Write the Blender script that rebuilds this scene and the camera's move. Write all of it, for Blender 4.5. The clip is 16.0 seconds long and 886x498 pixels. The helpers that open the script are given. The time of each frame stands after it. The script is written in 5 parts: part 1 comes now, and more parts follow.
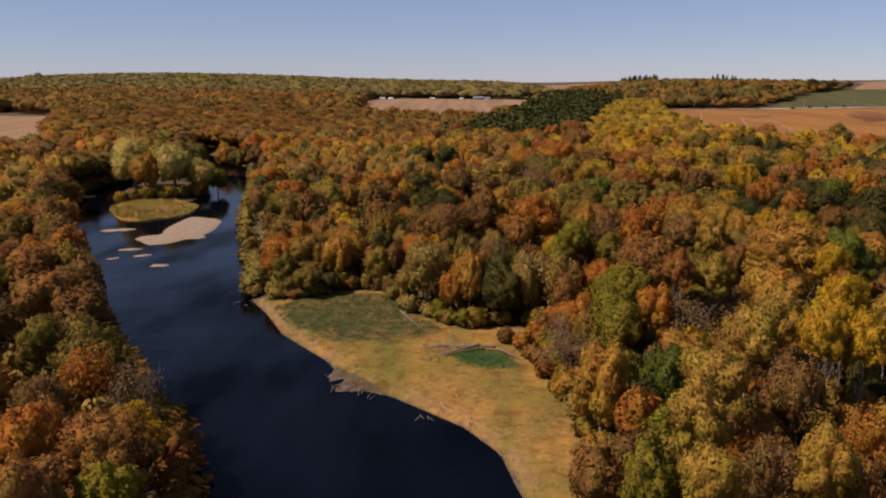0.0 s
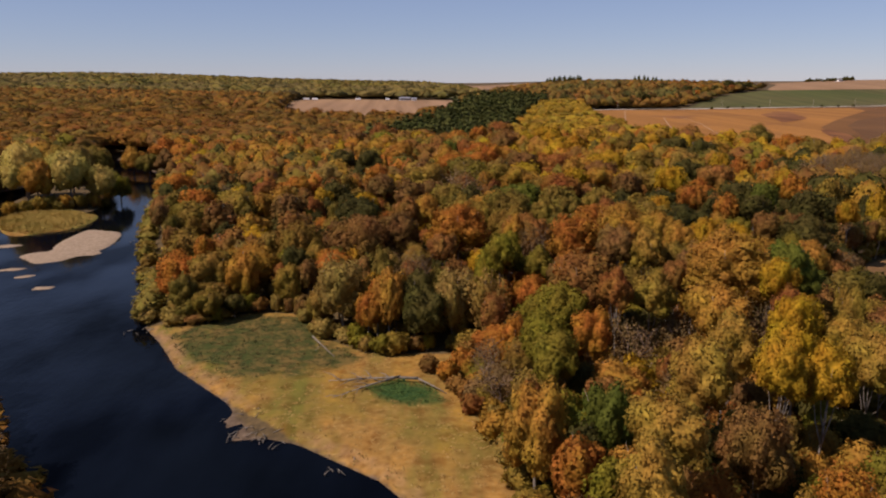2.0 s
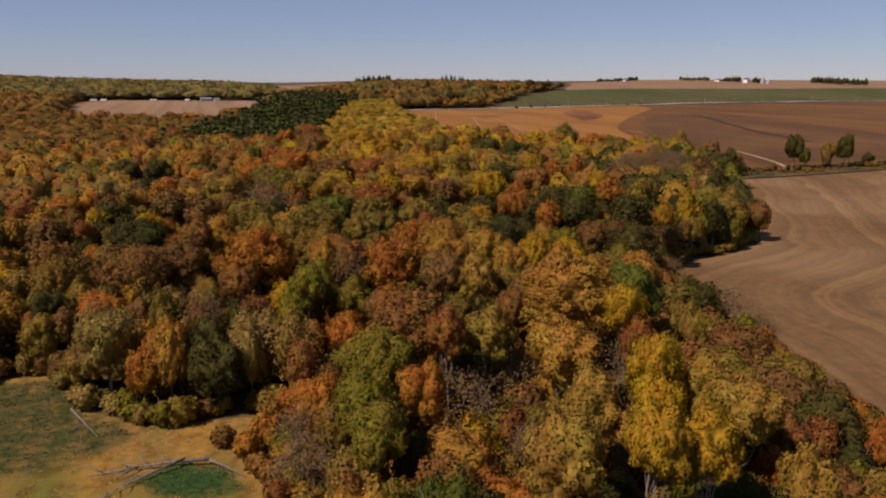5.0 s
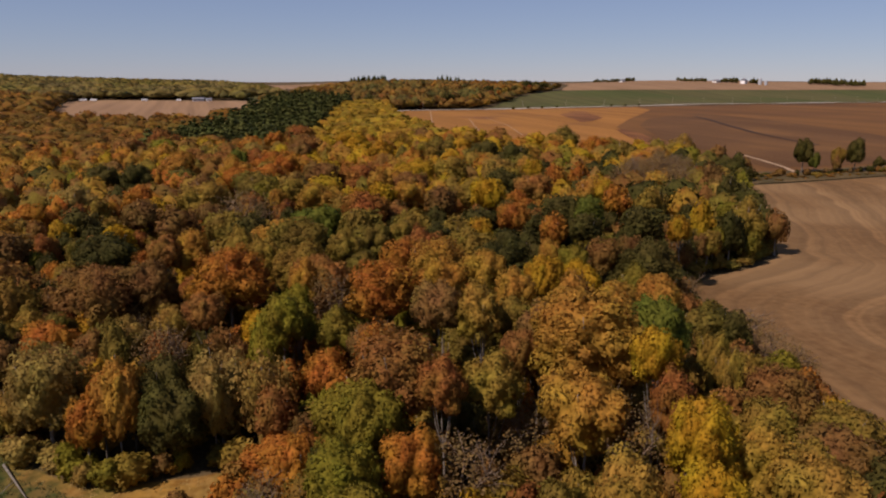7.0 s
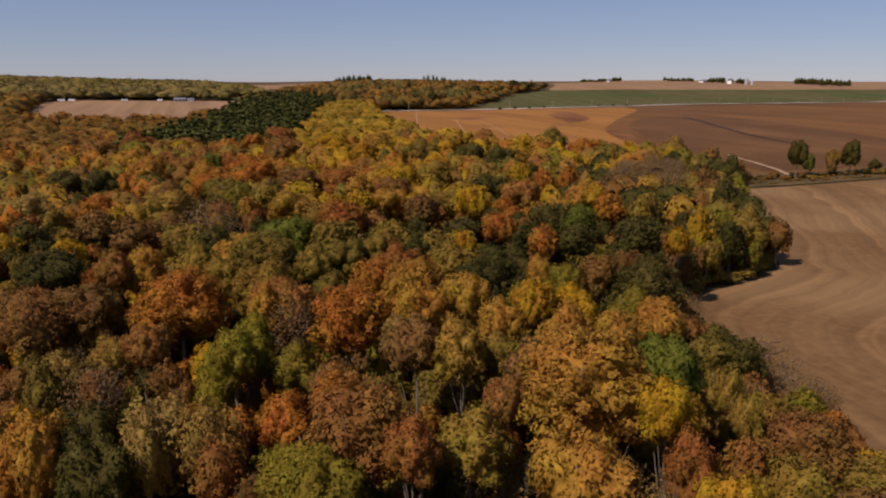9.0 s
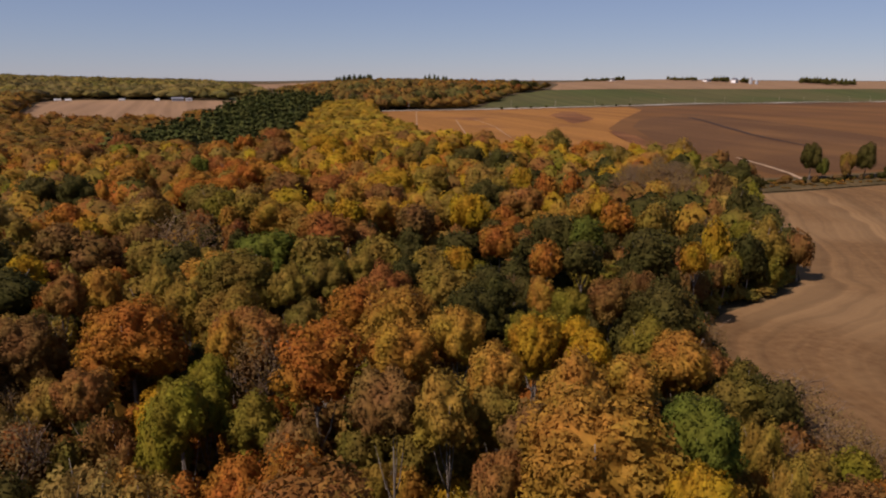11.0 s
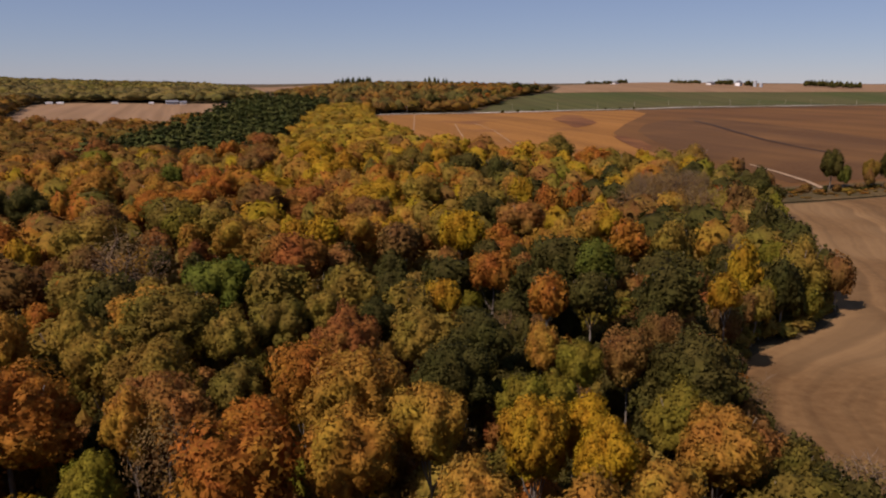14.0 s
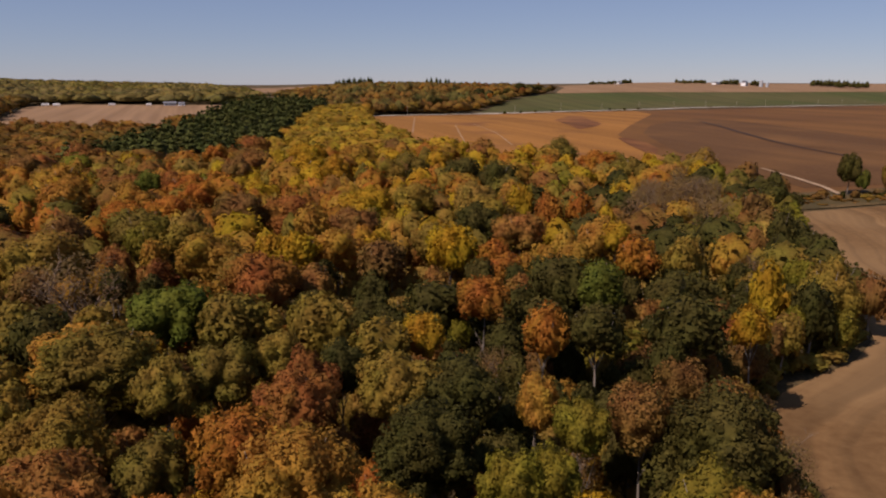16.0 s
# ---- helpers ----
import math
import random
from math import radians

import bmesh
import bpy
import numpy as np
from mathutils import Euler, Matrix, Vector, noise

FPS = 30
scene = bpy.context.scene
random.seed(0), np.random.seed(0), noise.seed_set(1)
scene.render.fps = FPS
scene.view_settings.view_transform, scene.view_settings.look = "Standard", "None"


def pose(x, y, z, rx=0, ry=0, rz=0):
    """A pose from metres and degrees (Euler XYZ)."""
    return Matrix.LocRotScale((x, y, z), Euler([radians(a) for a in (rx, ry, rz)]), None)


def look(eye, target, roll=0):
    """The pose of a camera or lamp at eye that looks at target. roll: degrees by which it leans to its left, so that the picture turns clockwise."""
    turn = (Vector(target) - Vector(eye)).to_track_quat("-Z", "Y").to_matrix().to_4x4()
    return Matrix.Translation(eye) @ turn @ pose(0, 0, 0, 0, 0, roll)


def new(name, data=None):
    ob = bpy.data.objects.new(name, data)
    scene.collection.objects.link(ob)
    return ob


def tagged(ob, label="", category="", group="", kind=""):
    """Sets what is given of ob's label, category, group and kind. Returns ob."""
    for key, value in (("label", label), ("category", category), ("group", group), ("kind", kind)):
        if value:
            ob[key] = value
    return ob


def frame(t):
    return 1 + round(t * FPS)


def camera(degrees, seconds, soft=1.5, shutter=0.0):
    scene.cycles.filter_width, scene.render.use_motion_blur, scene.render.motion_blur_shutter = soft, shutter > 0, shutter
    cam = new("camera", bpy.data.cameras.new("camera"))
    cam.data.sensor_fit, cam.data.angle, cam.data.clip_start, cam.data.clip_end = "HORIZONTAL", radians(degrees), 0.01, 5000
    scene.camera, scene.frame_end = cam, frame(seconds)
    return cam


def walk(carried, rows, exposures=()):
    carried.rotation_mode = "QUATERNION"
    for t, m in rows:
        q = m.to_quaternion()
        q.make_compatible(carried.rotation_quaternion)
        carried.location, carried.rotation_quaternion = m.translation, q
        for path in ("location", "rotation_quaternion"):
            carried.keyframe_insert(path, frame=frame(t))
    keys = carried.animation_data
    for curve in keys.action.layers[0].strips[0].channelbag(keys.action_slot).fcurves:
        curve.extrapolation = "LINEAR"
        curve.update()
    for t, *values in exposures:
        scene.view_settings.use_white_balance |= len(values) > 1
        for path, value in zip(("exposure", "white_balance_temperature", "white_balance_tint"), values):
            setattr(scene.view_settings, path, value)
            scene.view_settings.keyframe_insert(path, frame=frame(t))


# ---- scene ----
cam = camera(61.0, 16.0, soft=2.1)
PATH = [
    (0, (5.105, -0.185, 50.240), (5.046, 1.766, 49.804), 0),
    (0.5, (5.827, 3.746, 50.272), (5.809, 5.697, 49.835), 0.1),
    (1, (6.457, 7.063, 50.159), (6.478, 9.015, 49.725), 0),
    (1.5, (7.111, 10.831, 50.287), (7.189, 12.782, 49.852), 0.1),
    (2, (7.465, 14.753, 50.356), (7.591, 16.701, 49.921), 0.1),
    (2.5, (8.369, 19.411, 50.301), (8.514, 21.358, 49.867), 0.1),
    (2.6, (8.697, 21.113, 50.320), (8.916, 23.050, 49.887), 0.1),
    (2.7, (9.131, 23.363, 50.346), (9.449, 25.287, 49.913), 0.1),
    (2.8, (9.215, 23.802, 50.351), (9.552, 25.724, 49.918), 0.1),
    (2.9, (9.342, 24.461, 50.358), (9.708, 26.378, 49.926), 0.1),
    (3, (9.427, 24.900, 50.363), (9.812, 26.815, 49.931), 0.1),
    (3.5, (9.842, 27.498, 50.486), (10.320, 29.391, 50.054), 0.2),
    (4, (10.904, 30.711, 50.443), (11.460, 32.583, 50.012), 0.1),
    (6.5, (15.809, 47.869, 51.195), (16.418, 49.724, 50.758), 0.2),
    (7, (17.764, 52.800, 51.003), (18.372, 54.656, 50.568), 0.3),
    (7.5, (19.726, 57.452, 51.105), (20.333, 59.307, 50.671), 0.3),
    (8, (21.182, 60.297, 51.082), (21.817, 62.143, 50.648), 0.2),
    (8.5, (22.242, 63.182, 51.298), (22.884, 65.025, 50.862), 0.2),
    (9, (23.704, 65.943, 51.250), (24.343, 67.787, 50.815), 0.3),
    (11.5, (32.088, 83.221, 51.835), (32.720, 85.067, 51.397), 0.3),
    (12, (33.807, 86.607, 51.546), (34.437, 88.454, 51.110), 0.3),
    (12.5, (36.063, 91.012, 51.314), (36.692, 92.860, 50.881), 0.3),
    (13, (37.713, 94.777, 51.414), (38.344, 96.624, 50.980), 0.3),
    (13.5, (39.493, 98.199, 51.387), (40.122, 100.047, 50.955), 0.3),
    (14, (41.488, 102.177, 51.324), (42.118, 104.026, 50.894), 0.3),
    (14.5, (43.276, 105.638, 51.253), (43.905, 107.488, 50.826), 0.2),
    (15, (45.428, 109.533, 51.226), (46.057, 111.383, 50.799), 0.3),
    (15.5, (47.586, 112.847, 51.604), (48.208, 114.698, 51.174), 0.2),
    (16, (50.275, 117.807, 51.534), (50.895, 119.659, 51.105), 0.2),
]
walk(cam, [(t, look(eye, target, roll)) for t, eye, target, roll in PATH], [(0.0, 0.38, 6500, 25), (2.5, 0.36, 6500, 25), (4.0, 0.16, 6500, 25), (16.0, 0.13, 6500, 25)])

# ---------------------------------------------------------------- light
SUN_EL, SUN_AZ = radians(49), radians(249)          # azimuth clockwise from +y
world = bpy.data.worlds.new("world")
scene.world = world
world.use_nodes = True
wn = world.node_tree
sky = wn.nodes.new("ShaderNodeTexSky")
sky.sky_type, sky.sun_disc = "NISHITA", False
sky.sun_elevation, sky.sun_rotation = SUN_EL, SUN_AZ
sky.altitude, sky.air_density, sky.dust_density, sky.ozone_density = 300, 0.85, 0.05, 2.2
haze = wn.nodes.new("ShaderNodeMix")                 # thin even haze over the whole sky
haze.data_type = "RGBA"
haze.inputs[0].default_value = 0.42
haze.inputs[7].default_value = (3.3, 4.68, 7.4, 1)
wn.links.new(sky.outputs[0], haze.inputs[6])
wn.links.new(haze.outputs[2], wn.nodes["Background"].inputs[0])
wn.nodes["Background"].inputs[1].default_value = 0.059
sun = new("sun", bpy.data.lights.new("sun", "SUN"))
sun.data.energy, sun.data.angle, sun.data.color = 4.55, radians(0.6), (1.0, 0.92, 0.80)
TO_SUN = Vector((math.sin(SUN_AZ) * math.cos(SUN_EL), math.cos(SUN_AZ) * math.cos(SUN_EL), math.sin(SUN_EL)))
sun.matrix_world = look(TO_SUN * 300, (0, 0, 0))


# ---------------------------------------------------------------- materials
def material(name, rough=0.8, specular=0.3):
    m = bpy.data.materials.new(name)
    m.use_nodes = True
    b = m.node_tree.nodes["Principled BSDF"]
    b.inputs["Roughness"].default_value = rough
    b.inputs["Specular IOR Level"].default_value = specular
    return m, m.node_tree, b


def node(nt, kind, **values):
    n = nt.nodes.new(kind)
    for key, value in values.items():
        n.inputs[key.replace("_", " ")].default_value = value
    return n


def ramp(nt, fac, stops):
    r = nt.nodes.new("ShaderNodeValToRGB")
    while len(r.color_ramp.elements) < len(stops):
        r.color_ramp.elements.new(0.5)
    for e, (p, c) in zip(r.color_ramp.elements, stops):
        e.position, e.color = p, (*c, 1)
    nt.links.new(fac, r.inputs[0])
    return r.outputs[0]


def blend(nt, kind, fac, a, b):
    n = nt.nodes.new("ShaderNodeMix")
    n.data_type, n.blend_type = "RGBA", kind
    for socket, value in ((n.inputs[0], fac), (n.inputs[6], a), (n.inputs[7], b)):
        if isinstance(value, (int, float)):
            socket.default_value = value
        elif isinstance(value, tuple):
            socket.default_value = (*value, 1)
        else:
            nt.links.new(value, socket)
    return n.outputs[2]


def texture(nt, scale, detail=3.0, stretch=None):
    """Noise over the object's own coordinates; stretch: its scale by axis and its turn."""
    n = node(nt, "ShaderNodeTexNoise", Scale=scale, Detail=detail)
    out = nt.nodes.new("ShaderNodeTexCoord").outputs["Object"]
    if stretch:
        mp = nt.nodes.new("ShaderNodeMapping")
        mp.inputs["Scale"].default_value = stretch[0]
        mp.inputs["Rotation"].default_value = (0, 0, radians(stretch[1]))
        nt.links.new(out, mp.inputs[0])
        out = mp.outputs[0]
    nt.links.new(out, n.inputs["Vector"])
    return n


def bump(nt, b, height, strength, distance):
    n = nt.nodes.new("ShaderNodeBump")
    n.inputs["Strength"].default_value, n.inputs["Distance"].default_value = strength, distance
    nt.links.new(height, n.inputs["Height"])
    nt.links.new(n.outputs[0], b.inputs["Normal"])


def tone_of(nt):
    """A number from 0 to 1 for each tree, alone or in a stand."""
    info, at = nt.nodes.new("ShaderNodeObjectInfo"), nt.nodes.new("ShaderNodeAttribute")
    at.attribute_name = "tone"
    add, wrap = nt.nodes.new("ShaderNodeMath"), nt.nodes.new("ShaderNodeMath")
    add.operation, wrap.operation = "ADD", "FRACT"
    nt.links.new(info.outputs["Random"], add.inputs[0])
    nt.links.new(at.outputs["Fac"], add.inputs[1])
    nt.links.new(add.outputs[0], wrap.inputs[0])
    return wrap.outputs[0]


def leafy(nt, b, tint, through_light):
    """The finish of all foliage: patches of hue, shades of single sprays, light through the leaves."""
    drift = texture(nt, 0.21, 3.0)
    hue = nt.nodes.new("ShaderNodeHueSaturation")
    turn = nt.nodes.new("ShaderNodeMapRange")
    turn.inputs["From Min"].default_value, turn.inputs["From Max"].default_value = 0.3, 0.7
    turn.inputs["To Min"].default_value, turn.inputs["To Max"].default_value = 0.488, 0.524
    nt.links.new(drift.outputs["Fac"], turn.inputs["Value"])
    nt.links.new(turn.outputs[0], hue.inputs["Hue"])
    nt.links.new(tint, hue.inputs["Color"])
    fine = texture(nt, 1.6, 3.0)
    tint = blend(nt, "MULTIPLY", 1.0, hue.outputs[0], ramp(nt, fine.outputs["Fac"], [(0.34, (0.74, 0.75, 0.72)), (0.66, (1.2, 1.17, 1.12))]))
    geo = nt.nodes.new("ShaderNodeNewGeometry")
    shade = ramp(nt, geo.outputs["Random Per Island"], [(0.0, (0.80, 0.82, 0.78)), (0.5, (0.98, 0.98, 0.95)), (1.0, (1.18, 1.15, 1.06))])
    tint = blend(nt, "MULTIPLY", 1.0, tint, shade)
    nt.links.new(tint, b.inputs["Base Color"])
    tr = nt.nodes.new("ShaderNodeBsdfTranslucent")
    nt.links.new(tint, tr.inputs[0])
    mix = nt.nodes.new("ShaderNodeMixShader")
    mix.inputs[0].default_value = through_light
    nt.links.new(b.outputs[0], mix.inputs[1])
    nt.links.new(tr.outputs[0], mix.inputs[2])
    nt.links.new(mix.outputs[0], nt.nodes["Material Output"].inputs[0])


def leaf_material(name, colours, through_light=0.40):
    """Leaves: each tree takes a tint of its own."""
    m, nt, b = material(name, 0.75, 0.06)
    n = len(colours)
    tint = ramp(nt, tone_of(nt), [(i / max(n - 1, 1), c) for i, c in enumerate(colours)])
    leafy(nt, b, tint, through_light)
    return m


LEAF = {
    "olive": leaf_material("olive_leaves", [(0.130, 0.098, 0.020), (0.180, 0.124, 0.024), (0.245, 0.160, 0.028), (0.215, 0.130, 0.026), (0.275, 0.175, 0.040)]),
    "lime": leaf_material("yellow_green_leaves", [(0.150, 0.130, 0.015), (0.190, 0.155, 0.017), (0.165, 0.125, 0.018)]),
    "straw": leaf_material("straw_gold_leaves", [(0.315, 0.190, 0.030), (0.285, 0.175, 0.033), (0.330, 0.186, 0.028)]),
    "green": leaf_material("mid_green_leaves", [(0.080, 0.092, 0.015), (0.108, 0.118, 0.017), (0.098, 0.096, 0.018)]),
    "dark": leaf_material("dark_green_leaves", [(0.054, 0.049, 0.013), (0.070, 0.060, 0.015), (0.088, 0.070, 0.018)]),
    "gold": leaf_material("tan_gold_leaves", [(0.312, 0.175, 0.028), (0.328, 0.164, 0.026), (0.345, 0.184, 0.031), (0.298, 0.134, 0.025)]),
    "russet": leaf_material("russet_leaves", [(0.221, 0.086, 0.024), (0.259, 0.098, 0.024), (0.211, 0.094, 0.027)]),
    "yellow": leaf_material("bright_yellow_leaves", [(0.365, 0.210, 0.013), (0.340, 0.200, 0.016), (0.335, 0.176, 0.015)]),
    "orange": leaf_material("orange_leaves", [(0.335, 0.125, 0.020), (0.308, 0.117, 0.021), (0.356, 0.146, 0.022)]),
    "brown": leaf_material("brown_leaves", [(0.150, 0.082, 0.026), (0.225, 0.107, 0.031), (0.265, 0.123, 0.031), (0.180, 0.100, 0.033)]),
    "pale": leaf_material("pale_straw_leaves", [(0.290, 0.190, 0.054), (0.260, 0.180, 0.046), (0.275, 0.165, 0.040)]),
    "willow": leaf_material("pale_olive_leaves", [(0.370, 0.285, 0.075), (0.420, 0.310, 0.082), (0.340, 0.270, 0.070)], 0.4),
    "pine": leaf_material("pine_needles", [(0.046, 0.054, 0.014), (0.066, 0.068, 0.018), (0.080, 0.078, 0.020)], 0.1),
    "twig": leaf_material("sparse_brown_leaves", [(0.200, 0.124, 0.055), (0.215, 0.122, 0.046), (0.180, 0.108, 0.052)]),
}


def bark_material(name, light, dark):
    m, nt, b = material(name, 0.9, 0.15)
    grain = texture(nt, 3.0, 5.0, stretch=((1, 1, 0.15), 0))
    nt.links.new(ramp(nt, grain.outputs["Fac"], [(0.3, dark), (0.7, light)]), b.inputs["Base Color"])
    bump(nt, b, grain.outputs["Fac"], 0.6, 0.05)
    return m


BARK = bark_material("grey_brown_bark", (0.25, 0.205, 0.16), (0.10, 0.08, 0.06))
BARE_WOOD = bark_material("bare_twig_wood", (0.22, 0.150, 0.095), (0.12, 0.080, 0.052))
DRIFTWOOD = bark_material("bleached_driftwood", (0.23, 0.195, 0.155), (0.09, 0.075, 0.058))


def ground_material():
    """Leaf litter, with reed meadow, lush grass and wet mud where the sheet says so."""
    m, nt, b = material("ground", 0.95, 0.1)
    fine, wide, mid = texture(nt, 0.9, 6.0), texture(nt, 0.05, 4.0), texture(nt, 0.22, 4.0)

    def zone(name, wobble=0.5, low=0.42, high=0.58):
        a = nt.nodes.new("ShaderNodeAttribute")
        a.attribute_name = name
        s = nt.nodes.new("ShaderNodeMath")
        s.operation = "MULTIPLY_ADD"
        nt.links.new(mid.outputs["Fac"], s.inputs[0])
        s.inputs[1].default_value = wobble
        nt.links.new(a.outputs["Fac"], s.inputs[2])
        r = nt.nodes.new("ShaderNodeMapRange")
        r.inputs["From Min"].default_value, r.inputs["From Max"].default_value = low + wobble * 0.5, high + wobble * 0.5
        nt.links.new(s.outputs[0], r.inputs["Value"])
        return r.outputs[0]

    litter = ramp(nt, fine.outputs["Fac"], [(0.3, (0.050, 0.036, 0.018)), (0.7, (0.115, 0.075, 0.032))])
    reed = ramp(nt, fine.outputs["Fac"], [(0.25, (0.165, 0.086, 0.020)), (0.55, (0.230, 0.126, 0.033)), (0.8, (0.285, 0.170, 0.052))])
    reed = blend(nt, "MIX", ramp(nt, wide.outputs["Fac"], [(0.46, (0, 0, 0)), (0.62, (0.75, 0.75, 0.75))]), reed, (0.13, 0.098, 0.018))
    streak = texture(nt, 0.16, 4.0, stretch=((1.0, 0.2, 1.0), -40))
    reed = blend(nt, "MIX", ramp(nt, streak.outputs["Fac"], [(0.46, (0, 0, 0)), (0.62, (0.85, 0.85, 0.85))]), reed, (0.105, 0.098, 0.016))
    reed = blend(nt, "MULTIPLY", 1.0, reed, ramp(nt, streak.outputs["Fac"], [(0.3, (1.35, 1.24, 1.0)), (0.46, (1, 1, 1))]))
    tuft = texture(nt, 0.38, 5.0)
    reed = blend(nt, "MULTIPLY", 0.85, reed, ramp(nt, tuft.outputs["Fac"], [(0.34, (0.70, 0.58, 0.45)), (0.5, (1, 1, 1)), (0.68, (1.20, 1.12, 0.95))]))
    grass = ramp(nt, fine.outputs["Fac"], [(0.3, (0.022, 0.034, 0.007)), (0.5, (0.046, 0.048, 0.011)), (0.75, (0.112, 0.078, 0.020))])
    grass = blend(nt, "MIX", ramp(nt, tuft.outputs["Fac"], [(0.44, (0, 0, 0)), (0.62, (0.9, 0.9, 0.9))]), grass, (0.125, 0.080, 0.022))
    grass = blend(nt, "MIX", ramp(nt, streak.outputs["Fac"], [(0.50, (0, 0, 0)), (0.66, (0.7, 0.7, 0.7))]), grass, (0.028, 0.044, 0.009))
    lush = ramp(nt, fine.outputs["Fac"], [(0.3, (0.012, 0.036, 0.009)), (0.7, (0.030, 0.060, 0.014))])
    mud = ramp(nt, fine.outputs["Fac"], [(0.3, (0.055, 0.036, 0.022)), (0.7, (0.13, 0.090, 0.058))])
    c = blend(nt, "MIX", zone("meadow"), litter, reed)
    c = blend(nt, "MIX", zone("grass", 1.8, 0.25, 0.75), c, grass)
    c = blend(nt, "MIX", zone("lush", 0.6, 0.3, 0.7), c, lush)
    c = blend(nt, "MIX", zone("shore", 0.9, 0.5, 1.0), c, ramp(nt, fine.outputs["Fac"], [(0.3, (0.165, 0.090, 0.036)), (0.7, (0.265, 0.152, 0.066))]))
    c = blend(nt, "MIX", zone("mud", 0.5, 0.66, 0.86), c, mud)
    c = blend(nt, "MIX", zone("sand", 0.2), c, ramp(nt, fine.outputs["Fac"], [(0.3, (0.19, 0.135, 0.085)), (0.7, (0.29, 0.215, 0.145))]))
    nt.links.new(c, b.inputs["Base Color"])
    bump(nt, b, fine.outputs["Fac"], 0.55, 0.14)
    return m


def field_material(name, a, c, other, rows=0.0, turn=0.0, wide_scale=0.012, passes=False, patch=(0.42, 0.62)):
    """Worked farmland: soil and stubble mixed, faint passes of the machines, broad patches."""
    m, nt, b = material(name, 0.95, 0.1)
    fine, wide = texture(nt, 0.5, 6.0), texture(nt, wide_scale, 5.0)
    col = ramp(nt, fine.outputs["Fac"], [(0.3, a), (0.7, c)])
    col = blend(nt, "MIX", ramp(nt, wide.outputs["Fac"], [(patch[0], (0, 0, 0)), (patch[1], (0.8, 0.8, 0.8))]), col, other)
    if rows:
        lines = texture(nt, rows, 2.0, stretch=((1.0, 0.03, 1.0), turn))
        col = blend(nt, "MULTIPLY", 0.7, col, ramp(nt, lines.outputs["Fac"], [(0.35, (0.72, 0.7, 0.68)), (0.65, (1.15, 1.15, 1.15))]))
    if passes:                                      # machine passes that follow the edge of the field
        at = nt.nodes.new("ShaderNodeAttribute")
        at.attribute_name = "from_edge"
        wander = texture(nt, 0.012, 3.0)
        add = nt.nodes.new("ShaderNodeMath")
        add.operation = "MULTIPLY_ADD"
        nt.links.new(wander.outputs["Fac"], add.inputs[0])
        add.inputs[1].default_value = 34.0
        nt.links.new(at.outputs["Fac"], add.inputs[2])
        along = texture(nt, 0.006, 2.0)
        place = nt.nodes.new("ShaderNodeCombineXYZ")
        nt.links.new(add.outputs[0], place.inputs[0])
        nt.links.new(along.outputs["Fac"], place.inputs[1])
        for scale, low, high, amount in ((0.11, 0.70, 1.25, 0.6), (0.45, 0.76, 1.2, 0.5)):
            band = nt.nodes.new("ShaderNodeTexNoise")
            band.inputs["Scale"].default_value, band.inputs["Detail"].default_value = scale, 2.0
            nt.links.new(place.outputs[0], band.inputs["Vector"])
            col = blend(nt, "MULTIPLY", amount, col, ramp(nt, band.outputs["Fac"], [(0.36, (low, low, low)), (0.64, (high, high * 0.99, high * 0.97))]))
    nt.links.new(col, b.inputs["Base Color"])
    bump(nt, b, fine.outputs["Fac"], 0.5, 0.15)
    return m


def plain(name, colour, rough=0.8, scale=1.5, vary=0.25):
    m, nt, b = material(name, rough, 0.3)
    t = texture(nt, scale, 4.0)
    lo, hi = tuple(v * (1 - vary) for v in colour), tuple(min(v * (1 + vary), 0.95) for v in colour)
    nt.links.new(ramp(nt, t.outputs["Fac"], [(0.3, lo), (0.7, hi)]), b.inputs["Base Color"])
    return m


def water_material():
    m, nt, b = material("river_water", 0.05, 0.08)
    # bluer patches in the base colour stand in for sky reflected on ruffled water
    depth = texture(nt, 0.03, 2.0)
    nt.links.new(ramp(nt, depth.outputs["Fac"], [(0.35, (0.0008, 0.0012, 0.0016)), (0.65, (0.0014, 0.0023, 0.0050))]), b.inputs["Base Color"])
    b.inputs["IOR"].default_value = 1.33
    b.inputs["Specular Tint"].default_value = (0.62, 0.80, 1.0, 1)
    wind = texture(nt, 0.035, 4.0, stretch=((1.0, 0.45, 1.0), -25))
    gloss = nt.nodes.new("ShaderNodeMapRange")
    for socket, value in (("From Min", 0.40), ("From Max", 0.64), ("To Min", 0.02), ("To Max", 0.16)):
        gloss.inputs[socket].default_value = value
    nt.links.new(wind.outputs["Fac"], gloss.inputs["Value"])
    nt.links.new(gloss.outputs[0], b.inputs["Specular IOR Level"])
    rip = texture(nt, 0.9, 4.0, stretch=((1.0, 0.45, 1.0), 30))
    calm = texture(nt, 0.02, 2.0)
    both = nt.nodes.new("ShaderNodeMath")
    both.operation = "MULTIPLY"
    nt.links.new(rip.outputs["Fac"], both.inputs[0])
    nt.links.new(ramp(nt, calm.outputs["Fac"], [(0.4, (0.15, 0.15, 0.15)), (0.62, (1, 1, 1))]), both.inputs[1])
    bump(nt, b, both.outputs[0], 0.5, 0.12)
    return m


